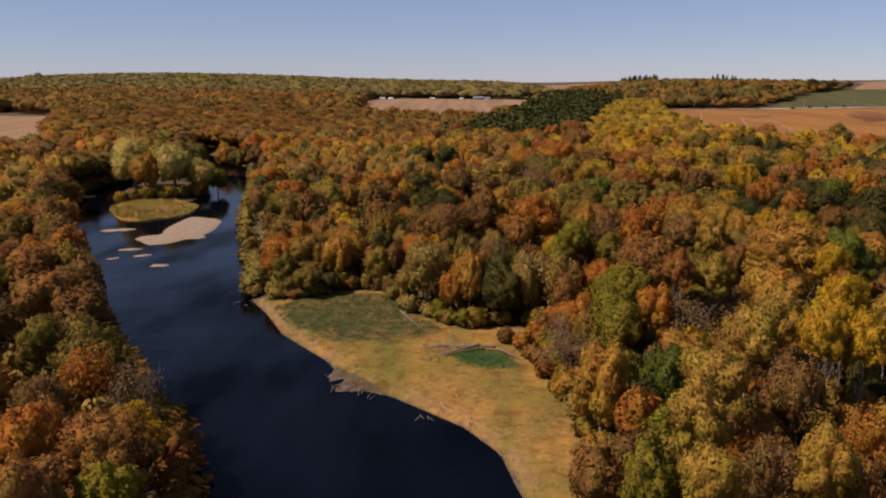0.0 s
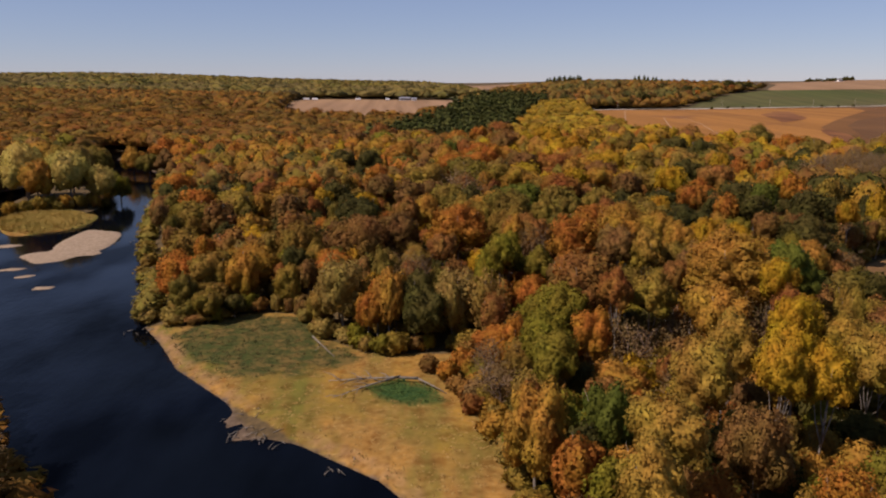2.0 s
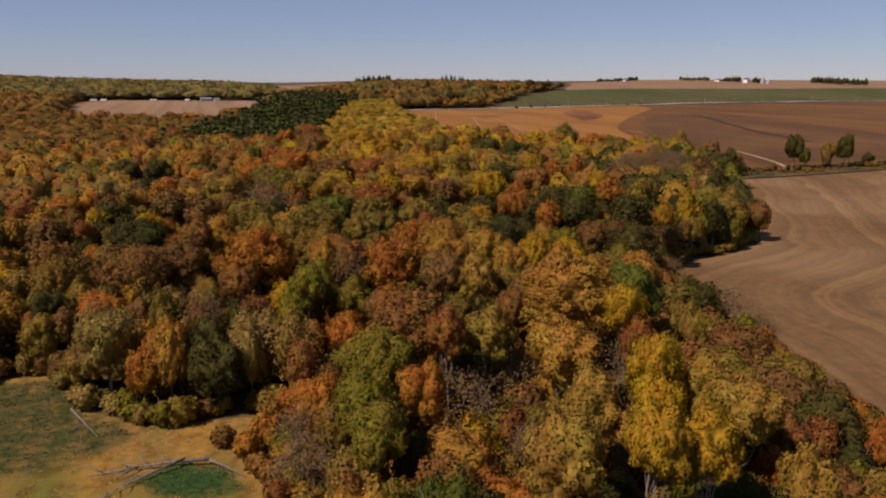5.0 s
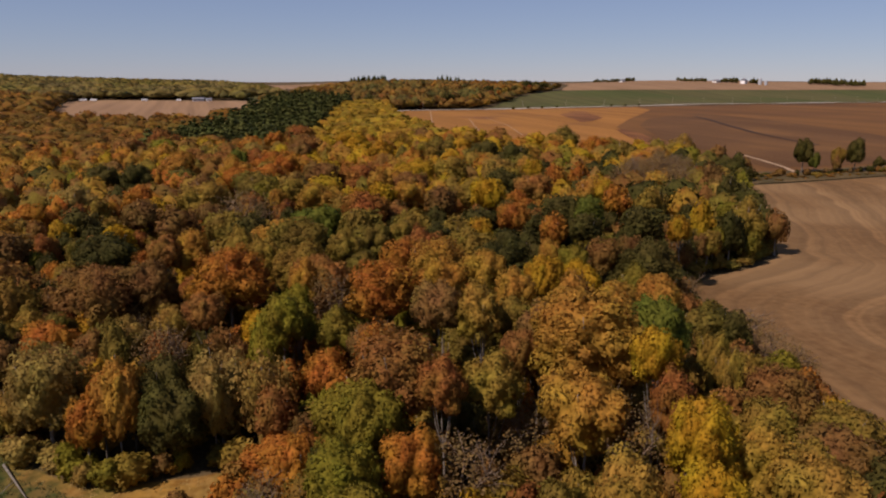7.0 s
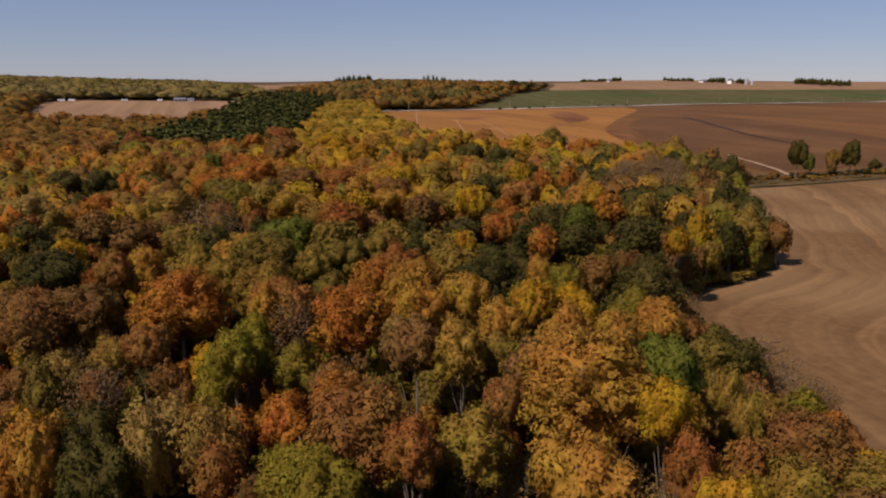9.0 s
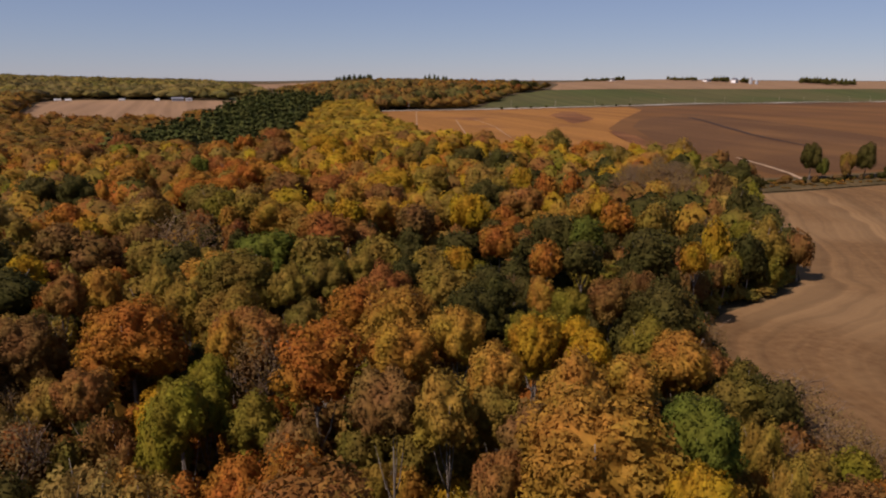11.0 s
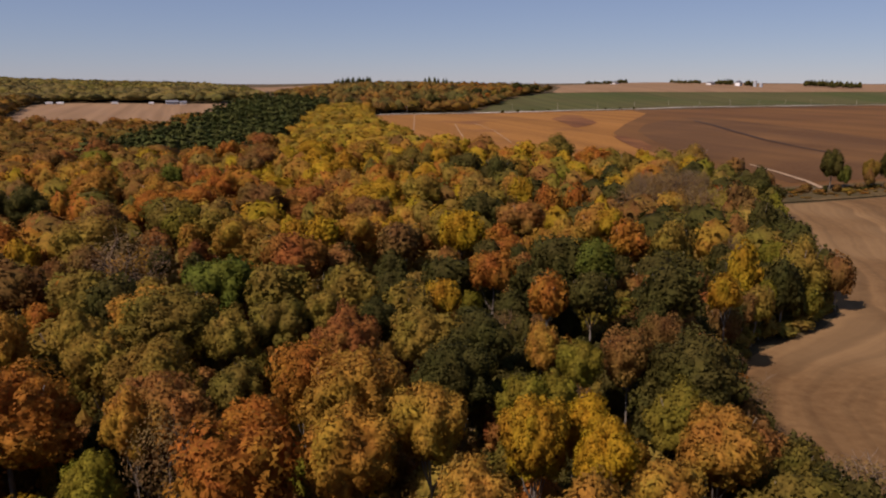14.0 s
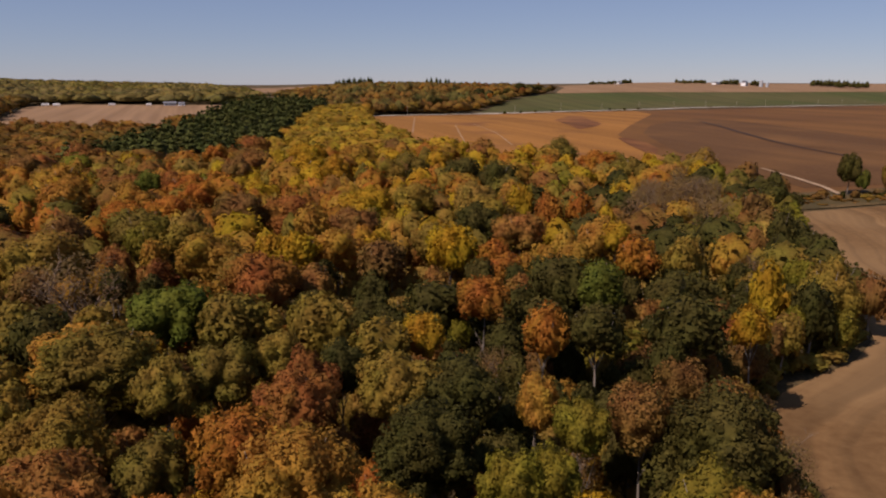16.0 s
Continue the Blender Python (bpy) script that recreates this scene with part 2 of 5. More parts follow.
RUSTY = [(0.103, 0.056, 0.017), (0.211, 0.076, 0.017), (0.147, 0.086, 0.022), (0.245, 0.101, 0.019), (0.176, 0.097, 0.023)]
MIXED = [(0.110, 0.072, 0.020), (0.184, 0.086, 0.020), (0.138, 0.094, 0.022), (0.221, 0.106, 0.020), (0.124, 0.060, 0.017)]
DULL = [(0.096, 0.085, 0.025), (0.141, 0.115, 0.029), (0.186, 0.140, 0.034), (0.169, 0.101, 0.029), (0.230, 0.164, 0.040)]
# far hills: muted leaves with a little distance haze put into the blue
MUTED_HAZY = [(0.116, 0.092, 0.037), (0.172, 0.121, 0.043), (0.144, 0.099, 0.043), (0.199, 0.135, 0.044), (0.160, 0.127, 0.049)]
AMBER = [(0.190, 0.125, 0.020), (0.310, 0.180, 0.020), (0.220, 0.140, 0.022), (0.350, 0.200, 0.020), (0.280, 0.125, 0.020)]
ROADY = [(0.072, 0.070, 0.021), (0.108, 0.089, 0.025), (0.168, 0.108, 0.029), (0.144, 0.074, 0.023), (0.198, 0.134, 0.031)]
BANKSIDE = [(0.150, 0.120, 0.026), (0.215, 0.150, 0.030), (0.185, 0.120, 0.026), (0.235, 0.140, 0.026), (0.170, 0.140, 0.028)]


def woods_material(name, first, second):
    """Far woods: a colour for each crown, in broad drifts of two palettes."""
    m, nt, b = material(name, 0.8, 0.05)
    drift, tone = texture(nt, 0.0075, 3.0), tone_of(nt)
    one, two = (ramp(nt, tone, [(k * 0.25, c) for k, c in enumerate(p)]) for p in (first, second))
    c = blend(nt, "MIX", ramp(nt, drift.outputs["Fac"], [(0.42, (0, 0, 0)), (0.6, (1, 1, 1))]), one, two)
    leafy(nt, b, c, 0.3)
    return m


# ---------------------------------------------------------------- plan
RIGHT_BANK = [(36, -240), (30, -60), (24, 20), (20, 60), (12, 85), (10, 95), (5, 103), (-7, 114), (-14, 117), (-20, 129), (-32, 144), (-39, 158), (-45, 168),
              (-50, 193), (-60, 220), (-71, 254), (-80, 288), (-94, 349), (-112, 414), (-150, 500), (-230, 590)]
LEFT_BANK = [(-4, -240), (-8, -60), (-14, 20), (-22, 60), (-29, 84), (-38, 100), (-56, 124), (-90, 178), (-108, 204), (-128, 240), (-150, 285), (-168, 330),
             (-176, 380), (-168, 430), (-186, 520), (-250, 610)]
RIVER = RIGHT_BANK + LEFT_BANK[::-1]
MEADOW = [(12, 84), (10, 95), (5, 103), (-7, 114), (-20, 129), (-32, 144), (-42, 160), (-44, 168), (-33, 166), (-24, 175), (-13, 173),
          (-5, 155), (2, 148), (12, 147), (19, 147), (21, 118), (23, 97), (25, 80)]
GRASS = [(-38, 160), (-27, 172), (-13, 171), (-5, 153), (1, 146), (-5, 141), (-20, 137), (-31, 148)]
LUSH = [(2, 132), (8, 136), (13, 131), (15, 126), (9, 124), (4, 128)]
NEAR_FIELD = [(80, -240), (84, 40), (92, 95), (98, 120), (104, 135), (110, 150), (112, 170), (118, 186), (128, 200), (140, 211), (151, 215), (165, 219), (180, 228),
              (212, 272), (242, 315), (272, 350), (330, 346), (700, 330), (900, -240)]
# far edge of the woods, before the farmland that climbs to the road
FOREST_EDGE = [(285, 360), (280, 396), (264, 432), (246, 464), (222, 486), (200, 510), (182, 560), (187, 690), (205, 790), (232, 900), (250, 975)]
ROAD = [(150, 960), (246, 975), (311, 994), (482, 1018), (840, 1126), (1342, 1256), (2600, 1580)]
TAN_FIELD = [(-115, 830), (20, 760), (60, 830), (84, 920), (100, 1100), (122, 1330), (0, 1370), (-110, 1360), (-158, 1300), (-140, 1100)]
LEFT_FIELD = [(-262, 440), (-276, 494), (-340, 620), (-418, 781), (-520, 850), (-760, 800), (-680, 480), (-420, 400)]


def inside(px, py, poly):
    px, py = np.asarray(px, float), np.asarray(py, float)
    hit = np.zeros(px.shape, bool)
    for (x0, y0), (x1, y1) in zip(poly, poly[1:] + poly[:1]):
        if y0 != y1:
            hit ^= ((y0 > py) != (y1 > py)) & (px < (x1 - x0) * (py - y0) / (y1 - y0) + x0)
    return hit


def edge_distance(px, py, line):
    px, py = np.asarray(px, float), np.asarray(py, float)
    best = np.full(px.shape, 1e9)
    for (x0, y0), (x1, y1) in zip(line, line[1:]):
        dx, dy = x1 - x0, y1 - y0
        f = np.clip(((px - x0) * dx + (py - y0) * dy) / (dx * dx + dy * dy), 0, 1)
        best = np.minimum(best, np.hypot(px - x0 - f * dx, py - y0 - f * dy))
    return best


def within(px, py, poly):
    """Signed distance to the edge of a polygon, positive inside."""
    return np.where(inside(px, py, poly), 1, -1) * edge_distance(px, py, poly + poly[:1])


def step(v, a, b):
    f = np.clip((v - a) / (b - a), 0, 1)
    return f * f * (3 - 2 * f)


def rolling(x, y):
    """The lie of the land without the river."""
    x, y = np.asarray(x, float), np.asarray(y, float)
    r = np.hypot(x - 47, y - 110)
    right = np.interp(r, [0, 100, 250, 350, 480, 740, 900], [0.9, 0.9, 1.2, 3, 8, 14, 14.5])
    past = (y - np.interp(x, [p[0] for p in ROAD], [p[1] for p in ROAD])) * 0.95
    right = right + np.interp(past, [0, 40, 200, 300, 500, 1000, 3000], [0, 1, 13, 21, 28, 33, 38]) + 11 * step(past, 150, 600) * step((x - 47) / np.maximum(y - 110, 150), 0.45, 0.7)
    left = np.interp(r, [0, 100, 250, 350, 480, 620, 750, 820, 1200, 1500, 1800, 2300, 3000, 4500], [0.9, 0.9, 1, 1.5, 2.5, 5, 12, 14, 19, 23, 28, 33, 37, 40])
    side = step((x - 47) / np.maximum(y - 110, 150), 0.08, 0.24)
    hill = 27 * np.exp(-(((x + 840) / 580) ** 2 + ((y - 2250) / 480) ** 2)) + 7 * np.exp(-(((x - 125) / 75) ** 2 + ((y - 790) / 130) ** 2))
    wave = 1.2 * np.sin(x / 210 + 1) * np.sin(y / 260) * step(r, 300, 700)
    return side * right + (1 - side) * left + hill + wave


def axis(lo, hi, core_lo, core_hi, fine, grow=1.13):
    core = list(np.arange(core_lo, core_hi + 0.01, fine))
    out, s = [core[-1]], fine
    while out[-1] < hi:
        s = min(s * grow, 90)
        out.append(out[-1] + s)
    back, s = [core[0]], fine
    while back[-1] > lo:
        s = min(s * grow, 90)
        back.append(back[-1] - s)
    return np.array(back[:0:-1] + core + out[1:])


GX, GY = axis(-4600, 5000, -180, 130, 2.0), axis(-1200, 5200, 50, 420, 2.0)
XX, YY = np.meshgrid(GX, GY)
river_in = within(XX, YY, RIVER)
bed = step(river_in, -4.5, 5.5)
ISLAND, BAR, TREE_ISLAND = ((-121, 294), (14, 26), 28), ((-91, 256), (9, 23), 12), ((-138, 352), (17, 52), 12)


def mound(x, y, shape):
    (cx, cy), (a, b), turn = shape
    c, s = math.cos(radians(turn)), math.sin(radians(turn))
    u, v = ((x - cx) * c + (y - cy) * s) / a, (-(x - cx) * s + (y - cy) * c) / b
    w = np.arctan2(v, u)
    ragged = 1 + 0.20 * np.sin(2 * w + cx) + 0.16 * np.sin(3 * w + cy) + 0.10 * np.sin(5 * w + cx + cy)
    return (u * u + v * v) * ragged


GZ = rolling(XX, YY) * (1 - bed) - 1.3 * bed
GZ = np.maximum(GZ, -1.3 + 2.6 * (1 - step(mound(XX, YY, ISLAND), 0.2, 2.0)))
GZ = np.maximum(GZ, -1.3 + 2.4 * (1 - step(mound(XX, YY, TREE_ISLAND), 0.6, 1.6)))
GZ = np.maximum(GZ, -1.3 + 1.6 * (1 - step(mound(XX, YY, BAR), 0.6, 1.8)))
STONES = [(-15, 117, 2.4, 1.6), (-18, 122, 1.6, 2.2), (-80, 201, 3.6, 1.8), (-97, 221, 4, 2), (-90, 213, 3, 1.8), (-115, 251, 6, 3), (-97, 209, 2.4, 1.2), (-95, 236, 6, 9), (-84, 240, 4, 4), (-165, 326, 5, 4)]
for sx, sy, a, b in STONES:
    GZ = np.maximum(GZ, -1.3 + 1.5 * (1 - step(mound(XX, YY, ((sx, sy), (a, b), 20)), 0.6, 2.2)))


def height(x, y):
    """Height of the ground sheet."""
    i, j = int(np.clip(np.searchsorted(GX, x) - 1, 0, len(GX) - 2)), int(np.clip(np.searchsorted(GY, y) - 1, 0, len(GY) - 2))
    u, v = (x - GX[i]) / (GX[i + 1] - GX[i]), (y - GY[j]) / (GY[j + 1] - GY[j])
    return float((1 - v) * ((1 - u) * GZ[j, i] + u * GZ[j, i + 1]) + v * ((1 - u) * GZ[j + 1, i] + u * GZ[j + 1, i + 1]))


# ---------------------------------------------------------------- helpers for meshes
def mesh_from(name, verts, faces, mats=(), smooth=False, normals=None):
    me = bpy.data.meshes.new(name)
    me.from_pydata([tuple(v) for v in verts] if not isinstance(verts, np.ndarray) else verts.tolist(), [], faces if isinstance(faces, list) else faces.tolist())
    for m in mats:
        me.materials.append(m)
    if smooth:
        me.polygons.foreach_set("use_smooth", [True] * len(me.polygons))
    me.update()
    if normals is not None:                         # leaves take the light as the mass of their bough does
        me.polygons.foreach_set("use_smooth", [True] * len(me.polygons))
        me.normals_split_custom_set_from_vertices(normals.tolist())
    return me


def part(name, bm, mat, parent, label=""):
    """One bmesh as one mesh object under a thing or part."""
    me = bpy.data.meshes.new(name)
    bm.to_mesh(me)
    bm.free()
    me.materials.append(mat)
    ob = new(name, me)
    ob.parent = parent
    if label:
        ob["label"] = label
    return ob


def tube(points, radii, sides=5, closed_tip=True):
    """Verts and faces of a tapered tube along points."""
    verts, faces = [], []
    for k, (p, r) in enumerate(zip(points, radii)):
        p = Vector(p)
        d = (Vector(points[min(k + 1, len(points) - 1)]) - Vector(points[max(k - 1, 0)])).normalized()
        a = d.orthogonal().normalized()
        b = d.cross(a)
        for s in range(sides):
            w = 2 * math.pi * s / sides
            verts.append(p + (a * math.cos(w) + b * math.sin(w)) * r)
        if k:
            o = (k - 1) * sides
            faces += [[o + s, o + (s + 1) % sides, o + sides + (s + 1) % sides, o + sides + s] for s in range(sides)]
    if closed_tip:
        o = (len(points) - 1) * sides
        faces.append([o + s for s in range(sides)])
        faces.append([s for s in range(sides)][::-1])
    return verts, faces


def join(pieces):
    verts, faces = [], []
    for v, f in pieces:
        o = len(verts)
        verts += [tuple(q) for q in v]
        faces += [[i + o for i in face] for face in f]
    return verts, faces


# ---------------------------------------------------------------- ground, water, fields
n_x, n_y = len(GX), len(GY)
idx = np.arange(n_x * n_y).reshape(n_y, n_x)
quads = np.stack([idx[:-1, :-1], idx[:-1, 1:], idx[1:, 1:], idx[1:, :-1]], -1).reshape(-1, 4)
ground_mesh = mesh_from("ground", np.stack([XX, YY, GZ], -1).reshape(-1, 3), quads, [ground_material()], True)
shore = edge_distance(XX, YY, RIGHT_BANK)
zones = {
    "meadow": np.maximum(step(within(XX, YY, MEADOW), -3, 3), 0.9 * (1 - step(mound(XX, YY, ISLAND), 1.0, 1.5))),
    "grass": step(within(XX, YY, GRASS), -6, 6),
    "lush": 0.92 * step(within(XX, YY, LUSH), -4, 4),
    "shore": step(river_in, -6.0, -1.0) * step(within(XX, YY, MEADOW), -3, 3),
    "mud": step(river_in, -4.0, 1.0) * step(mound(XX, YY, TREE_ISLAND), 0.9, 1.3) * step(mound(XX, YY, ISLAND), 0.9, 1.3),
    "sand": np.maximum.reduce([1 - step(mound(XX, YY, BAR), 1.0, 1.6)] + [1 - step(mound(XX, YY, ((q[0], q[1]), (q[2], q[3]), 20)), 1.2, 2.4) for q in STONES[2:]]),
}
for zone_name, values in zones.items():
    ground_mesh.attributes.new(zone_name, "FLOAT", "POINT").data.foreach_set("value", values.reshape(-1).astype(np.float32))
tagged(new("ground", ground_mesh), "leaf-littered ground with a straw-coloured reed meadow by the river", "ground", kind="structure")

wx, wy = np.linspace(-330, 90, 43), np.linspace(-260, 660, 93)
WX, WY = np.meshgrid(wx, wy)
wi = np.arange(43 * 93).reshape(93, 43)
wq = np.stack([wi[:-1, :-1], wi[:-1, 1:], wi[1:, 1:], wi[1:, :-1]], -1).reshape(-1, 4)
tagged(new("water", mesh_from("water", np.stack([WX, WY, 0 * WX], -1).reshape(-1, 3), wq, [water_material()], True)),
       "dark blue river water with faint ripples", "river", kind="structure")


def resample(line, n):
    line = np.array(line, float)
    s = np.r_[0, np.cumsum(np.hypot(*np.diff(line, axis=0).T))]
    q = np.linspace(0, s[-1], n)
    return np.stack([np.interp(q, s, line[:, 0]), np.interp(q, s, line[:, 1])], -1)


def sheet(name, a, b, mat, label, category, lift=0.2, rows=60, cols=40, kind="structure"):
    """A sheet laid over the land between two lines."""
    pa, pb = resample(a, rows), resample(b, rows)
    f = np.linspace(0, 1, cols)[None, :, None]
    p = pa[:, None] * (1 - f) + pb[:, None] * f
    verts = [(x, y, height(x, y) + lift) for x, y in p.reshape(-1, 2)]
    i = np.arange(rows * cols).reshape(rows, cols)
    q = np.stack([i[:-1, :-1], i[:-1, 1:], i[1:, 1:], i[1:, :-1]], -1).reshape(-1, 4)
    ob = new(name, mesh_from(name, verts, q.tolist(), [mat], True))
    if ob.data.polygons[0].normal.z < 0:
        ob.data.flip_normals()
    return tagged(ob, label, category, kind=kind)


brown_soil = field_material("harvested_soil", (0.122, 0.064, 0.025), (0.164, 0.091, 0.037), (0.205, 0.121, 0.054), 0.0, 35, 0.02, True)
near_field = sheet("field_near", NEAR_FIELD[:16], [(900, -240), (900, 328)], brown_soil,
      "harvested tan-brown field with curving machine tracks", "field", 0.15, 130, 90)
near_xy = np.array([v.co[:2] for v in near_field.data.vertices])
near_field.data.attributes.new("from_edge", "FLOAT", "POINT").data.foreach_set("value", edge_distance(near_xy[:, 0], near_xy[:, 1], NEAR_FIELD[:16]).astype(np.float32))
stubble = field_material("orange_stubble", (0.225, 0.095, 0.021), (0.275, 0.126, 0.031), (0.130, 0.055, 0.024), 0.05, 12, 0.009, False, (0.58, 0.68))
ploughed = field_material("ploughed_soil", (0.122, 0.055, 0.017), (0.148, 0.070, 0.022), (0.096, 0.044, 0.016), 0.02, -50, 0.005, False, (0.46, 0.64))
green_crop = field_material("green_winter_crop", (0.052, 0.058, 0.015), (0.068, 0.074, 0.019), (0.088, 0.074, 0.026), 0.05, 70, 0.004)
tan_stubble = field_material("tan_stubble", (0.205, 0.120, 0.060), (0.262, 0.158, 0.082), (0.227, 0.135, 0.072), 0.07, 80, 0.006)
# the climbing farmland: orange stubble beside the woods, ploughed soil beyond a slanting boundary
SPLIT = [(296, 382), (327, 527), (375, 649), (440, 735), (506, 819), (600, 940), (640, 1040)]
sheet("field_stubble", FOREST_EDGE[1:], SPLIT, stubble, "orange-tan stubble field climbing to the road", "field", 0.3, 90, 40)
sheet("field_ploughed", SPLIT, [(1500, 320), (1700, 600), (2100, 1000), (2500, 1550)], ploughed, "orange-brown ploughed field below the road", "field", 0.35, 90, 60)
dark_soil = field_material("dark_ploughed_soil", (0.083, 0.039, 0.015), (0.108, 0.054, 0.021), (0.135, 0.065, 0.022), 0.03, -50, 0.012, False, (0.5, 0.68))
red_soil = field_material("damp_red_soil", (0.115, 0.045, 0.018), (0.15, 0.062, 0.024), (0.20, 0.088, 0.030), 0.06, -40, 0.03, False, (0.45, 0.62))
sheet("field_tilled", [(318, 392), (328, 440), (345, 527), (372, 590), (405, 659), (456, 726), (532, 793), (603, 839)],
      [(440, 374), (500, 440), (540, 540), (562, 640), (580, 720), (594, 790), (605, 842)], dark_soil, "freshly tilled dark brown soil in the sloping field", "field", 0.5, 70, 20)
sheet("damp_soil", [(373, 712), (384, 745), (396, 785), (416, 842), (470, 915)], [(376, 710), (404, 735), (428, 765), (452, 830), (488, 915)], red_soil, "damp reddish soil in the stubble", "soil", 0.55, 30, 8)
sheet("damp_soil", [(324, 530), (334, 560), (346, 592), (360, 624)], [(328, 526), (346, 550), (362, 588), (368, 624)], red_soil, "damp reddish soil beside the tilled ground", "soil", 0.6, 30, 8)
sheet("field_green", [(395, 1016), (470, 1135), (560, 1260), (690, 1380)], [(2600, 1600), (2640, 1700), (2680, 1800), (2700, 1880)], green_crop, "dull green crop field beyond the road", "field", 0.5, 50, 60)
sheet("field_ridge", [(690, 1383), (840, 1640), (1000, 2000)], [(2700, 1883), (2950, 2100), (3200, 2500)], tan_stubble, "pale tan stubble field on the far ridge", "field", 0.6, 40, 60)
sheet("field_tan", [(-115, 830), (-140, 1100), (-158, 1300), (-110, 1360)], [(20, 760), (60, 830), (84, 920), (100, 1100), (122, 1330)], tan_stubble,
      "pale tan stubble field among the woods", "field", 0.5, 60, 40)
sheet("field_meadow_far", [(112, 1320), (100, 1500)], [(190, 1300), (210, 1520)], green_crop, "green meadow by the far woods", "field", 0.6, 16, 16)
sheet("field_gap", [(190, 1900), (190, 2700)], [(400, 1880), (560, 2700)], tan_stubble, "pale stubble field far off", "field", 0.8, 20, 20)
sheet("field_left", [(-262, 440), (-276, 494), (-340, 620), (-418, 781)], [(-640, 440), (-700, 560), (-760, 700), (-800, 800)], tan_stubble,
      "pale harvested field beside the river woods", "field", 0.3, 40, 40)
gravel = plain("pale_gravel", (0.50, 0.45, 0.39), 0.95, 0.3)
sheet("road", [(x, y - 4) for x, y in ROAD], [(x, y + 4) for x, y in ROAD], gravel, "pale gravel country road between the fields", "road", 0.9, 160, 3)
verge = field_material("grass_verge", (0.070, 0.046, 0.018), (0.150, 0.095, 0.040), (0.045, 0.036, 0.014), 0, 0, 0.05)
sheet("verge_road", [(x, y + 4) for x, y in ROAD], [(x, y + 16) for x, y in ROAD], verge, "rough grass verge along the road", "verge", 0.7, 160, 3)
sheet("verge_ditch", [(272, 353), (330, 350), (700, 333)], [(282, 388), (330, 380), (700, 362)], verge, "rough grass strip along a ditch between fields", "verge", 0.45, 40, 8)
track_soil = plain("pale_track_soil", (0.29, 0.190, 0.110), 0.95, 0.2)
sheet("farm_track", [(318, 374), (326, 391), (334, 419), (341, 449)], [(320.4, 373), (328.4, 390), (336.4, 418), (342.6, 448)], track_soil, "pale worn farm track across ploughed soil", "track", 0.85, 40, 3)


sheet("furrow_line", [(423, 467), (436, 519), (450, 565), (487, 651), (543, 771)], [(426, 466), (439, 518), (454, 563), (491, 649), (547, 769)], plain("damp_furrow_soil", (0.040, 0.019, 0.009), 1.0, 0.1), "dark damp furrow across the ploughed field", "furrow", 0.8, 40, 3)
for line in ([(221, 707), (258, 830), (295, 953)], [(225, 588), (254, 685), (284, 783)], [(262, 600), (290, 700), (305, 790)]):
    sheet("stubble_track", line, [(x + 0.9, y) for x, y in line], track_soil, "pale wheel track through the stubble", "track", 0.55, 40, 3)


# ---------------------------------------------------------------- trees
ICO = {}


def ico(level):
    if level not in ICO:
        bm = bmesh.new()
        bmesh.ops.create_icosphere(bm, subdivisions=level, radius=1)
        ICO[level] = (np.array([v.co[:] for v in bm.verts]), np.array([[v.index for v in f.verts] for f in bm.faces]))
        bm.free()
    return ICO[level]


def unit(v):
    return v / np.maximum(np.linalg.norm(v, axis=-1, keepdims=True), 1e-6)


def sprays(rng, centre, normal, size):
    """Triangular sprays of leaves, one at each centre, facing about along normal."""
    n = len(centre)
    m = unit(normal)
    a = unit(np.cross(m, rng.normal(size=(n, 3))))
    b = np.cross(m, a)
    w0 = rng.uniform(0, 6.28, n)
    pts = []
    for k in range(3):
        w = w0 + k * 2.094 + rng.uniform(-0.35, 0.35, n)
        r = size * rng.uniform(0.65, 1.25, n)
        pts.append(centre + a * (np.cos(w) * r)[:, None] + b * (np.sin(w) * r)[:, None] + m * (rng.normal(size=n) * 0.12 * size)[:, None])
    v = np.stack(pts, 1).reshape(-1, 3)
    return v, np.arange(n * 3).reshape(n, 3)


